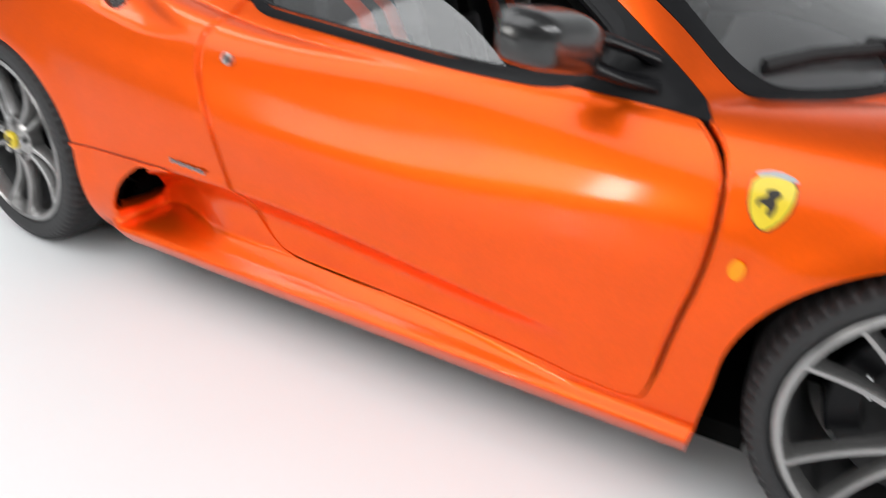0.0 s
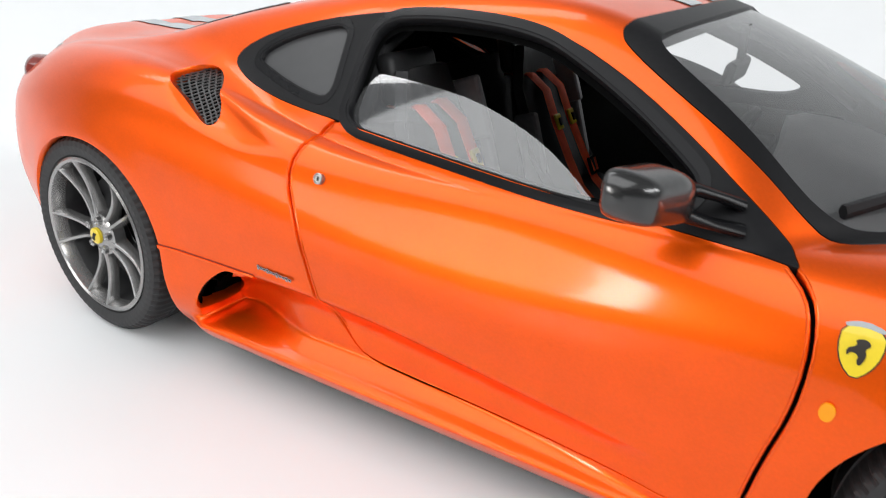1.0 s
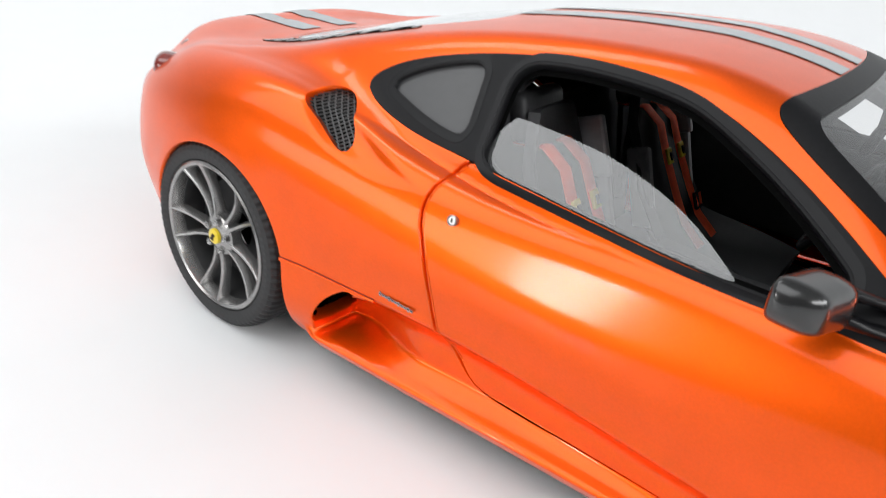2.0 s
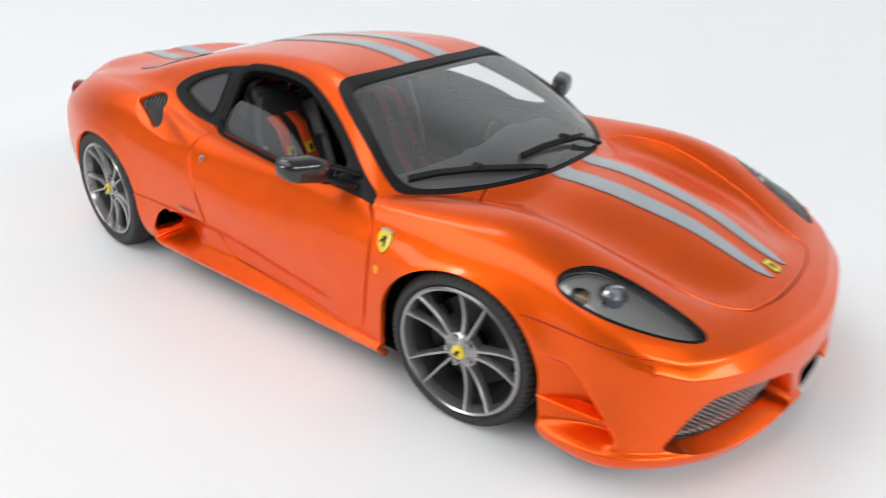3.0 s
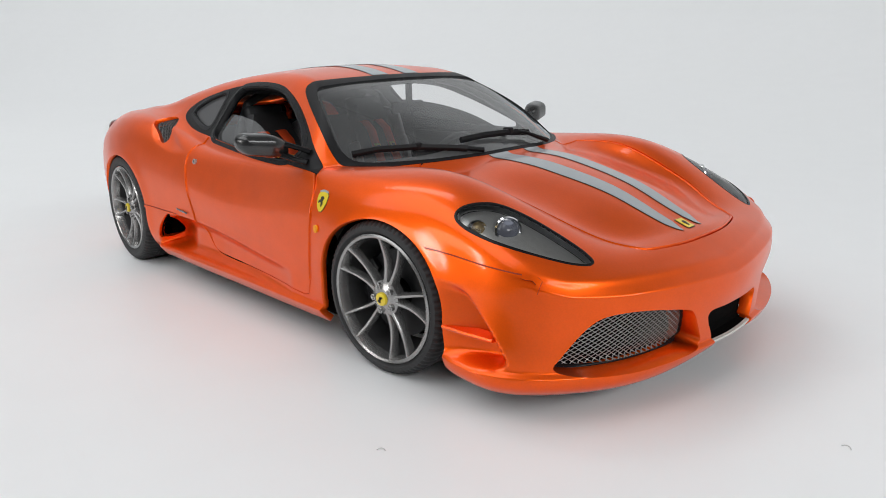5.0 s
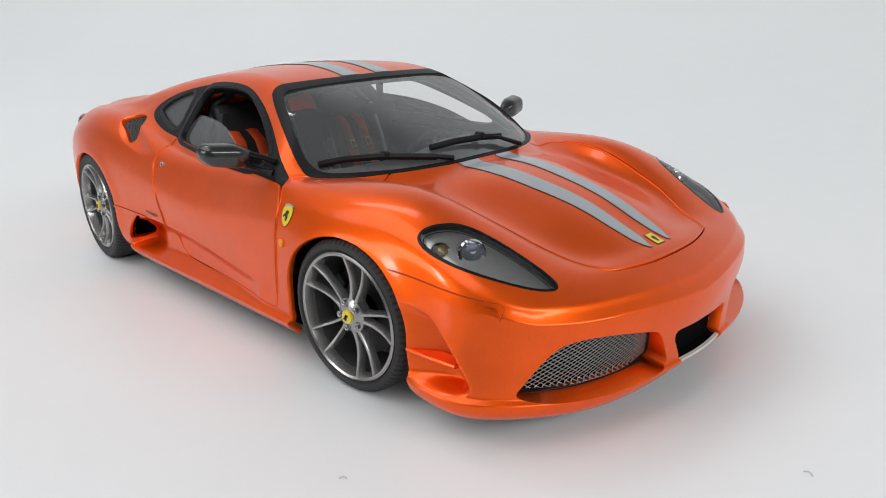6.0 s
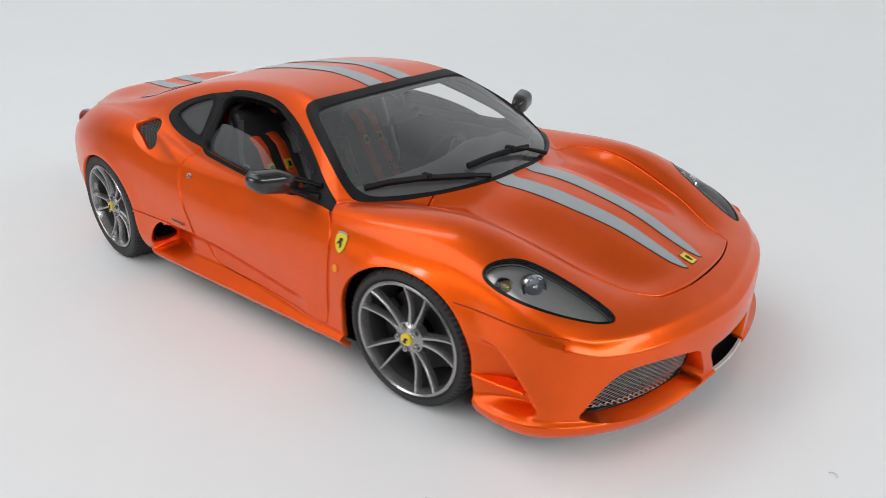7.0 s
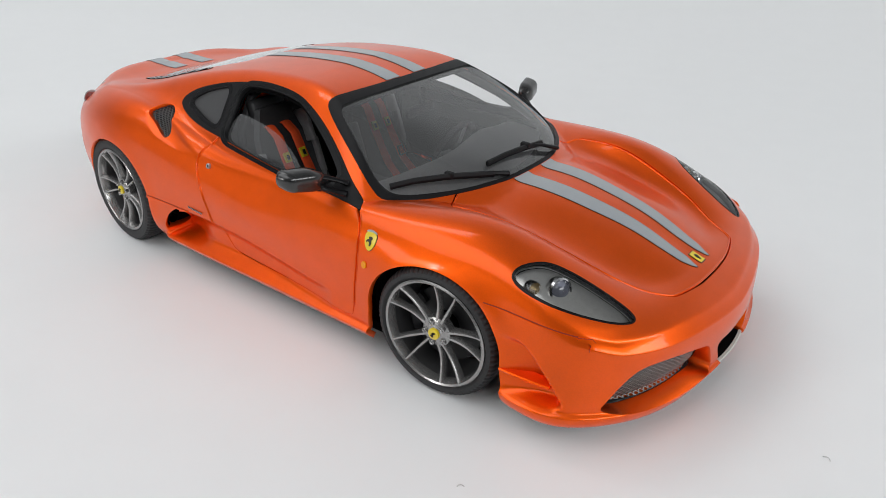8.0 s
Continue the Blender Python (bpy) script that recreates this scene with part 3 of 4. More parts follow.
# ---- sweep ----
def sweep():
    """Paper that rises in a wide curve behind the car and bends round the corner behind its tail."""
    low, cx, cy = -0.013 * K, -0.65, -0.45
    prof = [(0.0, low), (0.80, low)]
    prof += [(0.80 + 1.2 * math.sin(a), low + 1.2 - 1.2 * math.cos(a)) for a in np.linspace(0.06, math.pi / 2, 28)] + [(2.0, 3.5)]
    lines = [((x, cy), (0, 1)) for x in (8, 5, 2.5, 1, 0)]
    lines += [((cx, cy), (-math.sin(a), math.cos(a))) for a in np.linspace(0, math.pi / 2, 17)]
    lines += [((cx, y), (-1, 0)) for y in (-0.8, -1.5)]
    v = [(x + dx * r, y + dy * r, z) for r, z in prof for (x, y), (dx, dy) in lines]
    n = len(lines)
    f = [[i * n + j, i * n + n + j, i * n + n + j + 1, i * n + j + 1] for i in range(len(prof) - 1) for j in range(n - 1)]
    return tagged(link("backdrop", np.array(v) / K, f, PAPER), "white paper sweep under and behind the model car", "backdrop", kind="structure")


sweep()
# Unseen wall and floor on the camera's side, added to darken the car's reflections.
GREY_SURROUND = material("grey_surround", (0.10, 0.10, 0.105), 0.8, 0.0, 0.05, 8)
for name, size, place, label in (("wall_south", (16, 0.1, 1.3), (0, -1.55, 0.65), "unseen plain grey wall, added to darken reflections in the car"), ("floor", (16, 1.3, 0.02), (0, -0.86, -0.0140), "unseen dark grey floor, added before the paper sweep to darken reflections")):
    bm = bmesh.new()
    box(bm, [c / K for c in place], [c / K for c in size])
    wall = part(name, bm, GREY_SURROUND, None)
    tagged(wall, label, name.split("_")[0], kind="structure")

# ---- the car ----
car = tagged(new("model_car"), "glossy metallic orange die-cast sports coupe with two silver stripes", "model car")
SHELL = SKIN.cut(arches)
rest = SHELL
door_gap = lambda x, w, z: HALF * (0.55 + 0.45 * step(0.24, 0.30, z))
for field, gap in ((lambda x, w, z: in_door(x, w, z) - door_gap(x, w, z), 0.0), (in_glass, 0.0), (in_screen, 0.0), (in_rear, 0.0), (in_louvre, 0.0), (in_head, 0.0), (in_hood, HALF * 0.8), (in_vent, 0.0), (in_grille, 0.0), (in_middle, 0.0), (in_intake, 0.0)):
    rest = rest.cut(outside(field, gap))
rest.both().object("body", PAINT, car, "", 0.03, [(in_grille, (-0.13, 0, 0.012)), (in_middle, (-0.05, 0, 0)), (in_intake, (-0.06, 0.06, 0)), (in_head, (0, 0, -0.010)), (in_vent, (0, 0.03, -0.02))])

hood = SHELL.cut(grown(in_hood, -HALF * 0.8)).cut(outside(in_screen))
hood.both().object("front_lid", PAINT, car)
door_skin = SHELL.cut(lambda x, w, z: in_door(x, w, z) + door_gap(x, w, z)).cut(outside(in_glass))
DOORS = [piece.object("door", PAINT, car) for piece in (door_skin, door_skin.mirrored())]


def both_sides(piece, name, mat, parents=None, label="", deep=0.012, wells=()):
    made = []
    for i, p in enumerate((piece, piece.mirrored())):
        made.append(p.object(name, mat, parents[i] if parents else car, label, deep, wells))
    return made


# Dark lining added behind every joint, its black standing for the shade there.
lining = SHELL.cut(grown(arches, -0.03)).cut(lambda x, w, z: np.maximum(0.17 - z, -2.7 - x))
in_channel = side_view(CHANNEL, 0.6)
for field in (in_opening, in_quarter, in_pane, in_rear, in_grille, in_middle, in_intake, in_vent, in_head, grown(in_channel, 0.04)):
    lining = lining.cut(outside(field, 0.03 if field in (in_grille, in_middle) else -0.012))
lining.out(-0.032).both().object("lining", DARK, car, "unseen matt black lining, added to darken the joints", 0)

# Windows.
ring = SHELL.cut(grown(in_glass, -0.0015))
b_post = lambda x, w, z: np.minimum(in_quarter(x, w, z), in_opening(x, w, z))
ring = ring.cut(outside(b_post)).out(0.002)
RINGS = both_sides(ring, "window_frame", BLACK, None, "satin black window surround", 0.03)
both_sides(SHELL.cut(grown(in_opening, 0.026)).cut(outside(in_opening, 0.006)).out(0.004), "window_seal", GLOSS, RINGS, "black rubber seal", 0.02)
both_sides(SHELL.cut(grown(in_quarter, 0.022)).cut(outside(in_quarter, 0.004)).out(0.0035), "window_seal", GLOSS, RINGS, "black rubber seal", 0.02)
both_sides(drawn_true(SHELL.cut(grown(in_quarter, 0.006)), 1, 2, 0.012), "quarter_window", SMOKE, None, "smoked quarter window", 0)
PANE = rounded([(-1.66, 0.80), (-1.645, 0.973), (-1.55, 0.971), (-1.435, 0.964), (-1.307, 0.951), (-1.18, 0.923), (-1.072, 0.888), (-0.98, 0.842), (-0.90, 0.79), (-1.3, 0.78)], 1)
in_half = side_view(PANE)
both_sides(drawn_true(SHELL.cut(in_half), 1, 2, 0.022), "door_window", SIDE, DOORS, "clear half-lowered door window", 0)
frame_skin = SHELL.cut(grown(in_screen, -0.0015)).cut(outside(in_pane)).out(0.002)
frame_skin.both().object("windscreen_frame", BLACK, car, "black windscreen border", 0.02)
drawn_true(SHELL.cut(grown(in_pane, 0.004)), 2, 4, 0.006).both().object("windscreen", SCREEN, car, "clear windscreen", 0)
SHELL.cut(grown(in_rear, -0.004)).out(-0.001).both().object("rear_screen", REARGLASS, car, "glazed engine cover, its white glare put into the colour", 0)
both_sides(SHELL.cut(grown(in_louvre, 0.004)).out(0.003), "louvre", DARK, None, "dark slatted vent", 0.02)
slats = SHELL.cut(in_louvre).fine(4).cut(lambda x, w, z: np.abs((x * 11.0 + w * 5) % 1 - 0.5) - 0.17).out(0.005)
both_sides(slats, "louvre_slat", TRIM, None, "", 0.012)


# Silver stripes with a thin dark edge.
def stripe(x, w, z):
    half = np.interp(x, [-3.4, -1.0, -0.1, 0.1, 0.33, 0.5, 0.65, 0.77, 0.835], [0.052, 0.052, 0.058, 0.055, 0.050, 0.044, 0.038, 0.028, 0.004])
    mid = np.interp(x, [-3.4, -1.0, -0.1, 0.1, 0.33, 0.5, 0.65, 0.77, 0.835], [0.110, 0.110, 0.118, 0.117, 0.105, 0.093, 0.083, 0.076, 0.070])
    return np.where(z > 0.5, np.maximum(np.abs(w - mid) - half, x - 0.835), 1)


for grow, lift, mat, name in ((0.003, 0.0015, INK, "stripe_edge"), (0.0, 0.003, SILVER, "stripe")):
    line = SHELL.cut(lambda x, w, z: stripe(x, w, z) - grow)
    front = line.cut(in_hood).cut(outside(in_screen, 0.003))
    back = line.cut(outside(in_screen, 0.003)).cut(lambda x, w, z: x + 0.8).cut(outside(in_rear, 0.003))
    for piece in (front, back.cut(lambda x, w, z: -2.4 - x), back.cut(lambda x, w, z: x + 2.965)):
        both_sides(piece.out(lift), name, mat, None, "", 0)


# ---- grilles and vents ----
def weave(across, up, pitch, wire):
    """Two crossed families of wires."""
    def field(x, w, z):
        a, b = across(x, w, z) / pitch, up(x, w, z) / pitch
        return np.minimum(np.abs((a + b) % 1 - 0.5), np.abs((a - b) % 1 - 0.5)) * pitch - wire
    return field


front_mesh = SHELL.cut(grown(in_grille, -0.006)).fine(7).cut(weave(lambda x, w, z: w * 0.75, lambda x, w, z: z, 0.0190, 0.0014))
front_mesh.v = front_mesh.v + np.outer(0.035 + 0.33 * (0.37 - front_mesh.v[:, 2]), (-1, 0, 0.08))
GRILLES = both_sides(front_mesh, "grille", MESH, None, "woven grey metal grille", 0.003)
mesh_frame = SHELL.cut(grown(in_grille, 0.006)).fine(3).cut(outside(in_grille, -0.012))
mesh_frame.v = mesh_frame.v + np.outer(0.033 + 0.33 * (0.37 - mesh_frame.v[:, 2]), (-1, 0, 0.08))
both_sides(mesh_frame, "grille_frame", GLOSS, GRILLES, "thin black frame", 0.006)
back = SHELL.cut(grown(in_grille, 0.008))
both_sides(Skin(back.v + np.array([-0.128, 0, 0.012]), back.n, back.f), "grille_back", DARK, None, "", 0)
# Near-black sheet and box: the shade inside the nose opening, put into colour.
deep_back = SHELL.cut(grown(in_middle, 0.01)).cut(lambda x, w, z: 0.188 - z)
Skin(deep_back.v - np.array([0.055, 0, 0]), deep_back.n, deep_back.f).both().object("nose_gap", DARK, car, "dark sheet for the shade in the gap under the nose", 0)
bm, rows = bmesh.new(), []
for w in np.linspace(-0.172, 0.172, 17):
    x = 1.022 + 0.022 * math.cos(w * 7)
    rows.append([bm.verts.new(p) for p in ((x - 0.016, w, 0.172), (x - 0.006, w, 0.172), (x, w, 0.177), (x - 0.004, w, 0.183), (x - 0.016, w, 0.185))])
for a, b in zip(rows, rows[1:]):
    for i in range(5):
        bm.faces.new((a[i], a[(i + 1) % 5], b[(i + 1) % 5], b[i]))
bm.faces.new(rows[0][::-1])
bm.faces.new(rows[-1])
part("nose_lip", bm, PALE, car, "thin pale plate under the nose", True)
bm = bmesh.new()
box(bm, (0.89, 0, 0.225), (0.16, 0.40, 0.14), None, 0.012)
box(bm, (0.955, 0, 0.176), (0.136, 0.36, 0.010))
part("nose_gap_box", bm, DARK, car)
hip_mesh = SHELL.cut(grown(in_vent, 0.004)).out(-0.020).fine(7).cut(weave(lambda x, w, z: x * 0.9, lambda x, w, z: z - 0.3 * w, 0.0190, 0.0022))
both_sides(hip_mesh, "hip_vent_mesh", WIRE, None, "woven grey metal vent", 0.004)
both_sides(SHELL.cut(grown(in_vent, 0.01)).out(-0.05), "hip_vent_back", DARK, None, "", 0)
# The intake's depth is a near-black sheet, its shade put into the colour.
both_sides(SHELL.cut(grown(in_intake, 0.02)).out(-0.085), "sill_intake", DARK, None, "black sheet for the shade in the air intake", 0)

# Blades across the bumper's corner ducts.
for s in (-1, 1):
    bm, rows = bmesh.new(), []
    for x in np.linspace(0.352, 0.592, 9):
        out_, in_ = 0.938 - 0.10 * max(0, x - 0.45) ** 1.2, 0.875
        z = 0.294 + 0.02 * (x - 0.35)
        rows.append([bm.verts.new(p) for p in ((x, s * in_, z - 0.008), (x, s * out_, z - 0.007), (x, s * (out_ + 0.003), z), (x, s * out_, z + 0.007), (x, s * in_, z + 0.008))])
    for a, b in zip(rows, rows[1:]):
        for i in range(5):
            bm.faces.new((a[i], a[(i + 1) % 5], b[(i + 1) % 5], b[i]))
    bm.faces.new(rows[0][::-1])
    bm.faces.new(rows[-1])
    part("duct_blade", bm, PAINT, car, "", True, 40)

# ---- headlights ----
rim = SHELL.cut(grown(in_head, -0.001)).cut(lambda x, w, z: -0.0085 - in_head(x, w, z)).out(0.001)
HEADS = both_sides(SHELL.cut(grown(in_head, -0.0080)).out(-0.034), "headlight", BOWL, None, "grey headlight bowl under a clear cover", -0.030)
both_sides(rim, "headlight_rim", GLOSS, HEADS, "black rim", 0.010)
both_sides(SHELL.cut(grown(in_head, -0.0105)).out(-0.002), "headlight_cover", LENS, HEADS, "clear cover", 0)


def lamp(parent, place, way, r, mats):
    """A projector: a bright ring, a barrel and a domed lens."""
    turn = Vector(way).to_track_quat("Y", "Z").to_matrix().to_4x4()
    for name, rings, mat in (("lamp_ring", [(r * 0.72, -0.03), (r, -0.03), (r, 0.0), (r * 0.88, 0.008), (r * 0.72, 0.0)], mats[0]),
                             ("lamp_glass", [(r * 0.74, 0.0), (r * 0.6, 0.012), (r * 0.35, 0.020), (0.002, 0.023)], mats[1])):
        bm = bmesh.new()
        lathe(bm, rings, (0, 0, 0), 24)
        bm.transform(Matrix.Translation(place) @ turn)
        part(name, bm, mat, parent, smooth=True)


DEEPBLUE = material("lamp_blue", (0.16, 0.17, 0.21), 0.06, 0.0, 0.1, 500, Coat_Weight=1.0)
BRASS = material("lamp_amber", (0.45, 0.33, 0.16), 0.2, 0.6, 0.1, 500)
for k, s in ((0, -1), (1, 1)):
    lamp(HEADS[k], (0.512, s * 0.745, 0.648), (1, s * 0.55, 0.35), 0.053, (CHROME, DEEPBLUE))
    lamp(HEADS[k], (0.425, s * 0.81, 0.652), (1, s * 0.45, 0.25), 0.034, (CHROME, BRASS))


# ---- wheels ----
def tyre_rings(r, wide):
    inner, out = 0.273, []
    out += [(inner, 0.012), (inner + 0.006, 0.002), (r - 0.040, -0.004), (r - 0.022, 0.000), (r - 0.008, 0.012), (r - 0.002, 0.028), (r, 0.05), (r, wide * 0.3), (r - 0.006, wide * 0.31), (r - 0.006, wide * 0.34), (r, wide * 0.35)]
    out += [(r, wide * 0.62), (r - 0.006, wide * 0.63), (r - 0.006, wide * 0.66), (r, wide * 0.67), (r, wide - 0.05), (r - 0.008, wide - 0.012), (inner, wide - 0.01)]
    return out


def make_wheel(r, wide, turn):
    """A wheel about its own axis, its outer face towards -y."""
    bm = bmesh.new()
    lathe(bm, [(0.274, 0.014), (0.272, 0.002), (0.265, -0.003), (0.256, 0.002), (0.252, 0.016), (0.248, 0.05), (0.257, 0.05), (0.269, 0.03)], (0, 0, 0), 96)
    wheel = part("wheel", bm, RIM, car, "grey alloy wheel with five pairs of spokes on a black tyre", True, 40)
    bm = bmesh.new()
    lathe(bm, [(0.248, 0.048), (0.232, 0.12), (0.222, wide - 0.04), (0.256, wide - 0.02), (0.268, wide - 0.016)], (0, 0, 0), 64)
    part("barrel", bm, BARREL, wheel, "dark grey rim barrel", True, 40)
    bm = bmesh.new()
    rows = lathe(bm, tyre_rings(r, wide), (0, 0, 0), 304)
    for ring, depth in ((3, 0.0015), (4, 0.005), (5, 0.006), (6, 0.005)):
        for i, v in enumerate(rows[ring]):
            if i % 4 < 2:
                v.co.x, v.co.z = v.co.x * (1 - depth / r), v.co.z * (1 - depth / r)
                v.co.y += depth * 0.5
    part("tyre", bm, RUBBER, wheel, "black rubber tyre", True, 25)
    for k in range(5):
        for s in (-1, 1):
            mid, bm, rows = radians(turn + 72 * k), bmesh.new(), []
            for q in np.linspace(0, 1, 9):
                rr = 0.036 + 0.220 * q
                ang = mid + s * radians(4.5 + 8.0 * math.sin(q * math.pi / 2)) + s * radians(9) * (1 - q) ** 3
                face = 0.020 + 0.016 * math.sin(q * math.pi) - 0.018 * q**2
                half, low = 0.0092 - 0.0022 * q, 0.080 - 0.030 * q
                rad, tan = Vector((math.cos(ang), 0, math.sin(ang))), Vector((-math.sin(ang), 0, math.cos(ang)))
                p = rad * rr
                rows.append([bm.verts.new(p + tan * a + Vector((0, b, 0))) for a, b in ((-half * 1.25, low), (-half, face + 0.006), (-half * 0.55, face), (half * 0.55, face), (half, face + 0.006), (half * 1.25, low))])
            for a, b in zip(rows, rows[1:]):
                for i in range(6):
                    bm.faces.new((a[i], a[(i + 1) % 6], b[(i + 1) % 6], b[i]))
            bm.faces.new(rows[0][::-1])
            bm.faces.new(rows[-1])
            part("spoke", bm, RIM, wheel, smooth=True, angle=30)
    bm = bmesh.new()
    lathe(bm, [(0.078, 0.07), (0.074, 0.032), (0.060, 0.024), (0.040, 0.018), (0.034, 0.016), (0.002, 0.016)], (0, 0, 0), 40)
    part("hub", bm, RIM, wheel, smooth=True)
    bm = bmesh.new()
    lathe(bm, [(0.029, 0.018), (0.028, 0.006), (0.024, 0.003), (0.002, 0.002)], (0, 0, 0), 32)
    cap = part("hub_cap", bm, YELLOW, wheel, "yellow hub cap", True)
    bm = bmesh.new()
    box(bm, (0.000, 0.0005, 0.0), (0.010, 0.003, 0.026), Matrix.Rotation(0.5, 3, "Y"))
    box(bm, (0.005, 0.0005, 0.007), (0.018, 0.003, 0.007), Matrix.Rotation(-0.3, 3, "Y"))
    box(bm, (-0.004, 0.0005, -0.008), (0.016, 0.003, 0.006), Matrix.Rotation(0.4, 3, "Y"))
    part("cap_mark", bm, INK, wheel)
    for k in range(5):
        ang = radians(turn + 36 + 72 * k)
        bm = bmesh.new()
        c = (0.054 * math.cos(ang), 0.0, 0.054 * math.sin(ang))
        lathe(bm, [(0.0135, 0.03), (0.0135, 0.012), (0.010, 0.009), (0.009, 0.010), (0.006, 0.016), (0.001, 0.016)], c, 12)
        part("lug_nut", bm, RIM, wheel, smooth=True)
    bm = bmesh.new()
    lathe(bm, [(0.07, 0.115), (0.185, 0.115), (0.185, 0.140), (0.07, 0.140)], (0, 0, 0), 48, close=True)
    part("brake_disc", bm, STEEL, wheel, "dark grey brake disc", True, 30)
    bm = bmesh.new()
    rings = []
    for a in np.linspace(2.37, 3.58, 12):
        corners = ((0.135, 0.093), (0.188, 0.093), (0.195, 0.102), (0.195, 0.143), (0.135, 0.143))
        rings.append([bm.verts.new((r * math.cos(a), y, r * math.sin(a))) for r, y in corners])
    for one, two in zip(rings, rings[1:]):
        for k in range(5):
            bm.faces.new((one[k], one[(k + 1) % 5], two[(k + 1) % 5], two[k]))
    bm.faces.new(rings[0][::-1])
    bm.faces.new(rings[-1])
    bmesh.ops.recalc_face_normals(bm, faces=bm.faces[:])
    part("brake_caliper", bm, GLOSS, wheel, "black brake caliper")
    bm = bmesh.new()
    box(bm, (-0.132, 0.092, 0.035), (0.006, 0.004, 0.05), Matrix.Rotation(-0.2, 3, "Y"))
    part("caliper_mark", bm, CHROME, wheel)
    bm = bmesh.new()
    lathe(bm, [(0.20, wide - 0.05), (0.002, wide - 0.05)], (0, 0, 0), 32)
    part("wheel_back", bm, DARK, wheel)
    return wheel


def place_wheels():
    for r, wide, x, y, turn, steer in ((0.3265, 0.235, -0.008, 0.937, 75, 3.5), (0.349, 0.285, -2.6, 0.932, 43, -3.0)):
        first = make_wheel(r, wide, turn)
        swing = Matrix.Rotation(radians(steer), 4, "Z")
        first.matrix_basis = Matrix.Translation(Vector((x, -y, r - 0.013)) * K) @ swing
        copy_thing(first, Matrix.Translation(Vector((x, y, r - 0.013)) * K) @ swing @ Matrix.Rotation(math.pi, 4, "Z"))


place_wheels()

# Wheel wells and floor pan.
for (cx, cz), rx, rz in ARCHES:
    for s in (-1, 1):
        bm, rows = bmesh.new(), []
        for w in (0.885, 0.60):
            rows.append([bm.verts.new((cx + (rx + 0.012) * math.cos(a), s * w, cz + (rz + 0.012) * math.sin(a))) for a in np.linspace(-0.2, math.pi + 0.2, 40)])
        for i in range(39):
            bm.faces.new((rows[0][i], rows[0][i + 1], rows[1][i + 1], rows[1][i]))
        bm.faces.new(rows[1])
        part("wheel_well", bm, DARK, car, smooth=True)
bm = bmesh.new()
box(bm, (-1.29, 0, 0.15), (1.95, 1.72, 0.05))
box(bm, (-1.4, 0, 0.165), (3.6, 1.1, 0.05))
part("floor_pan", bm, DARK, car, "black floor pan")
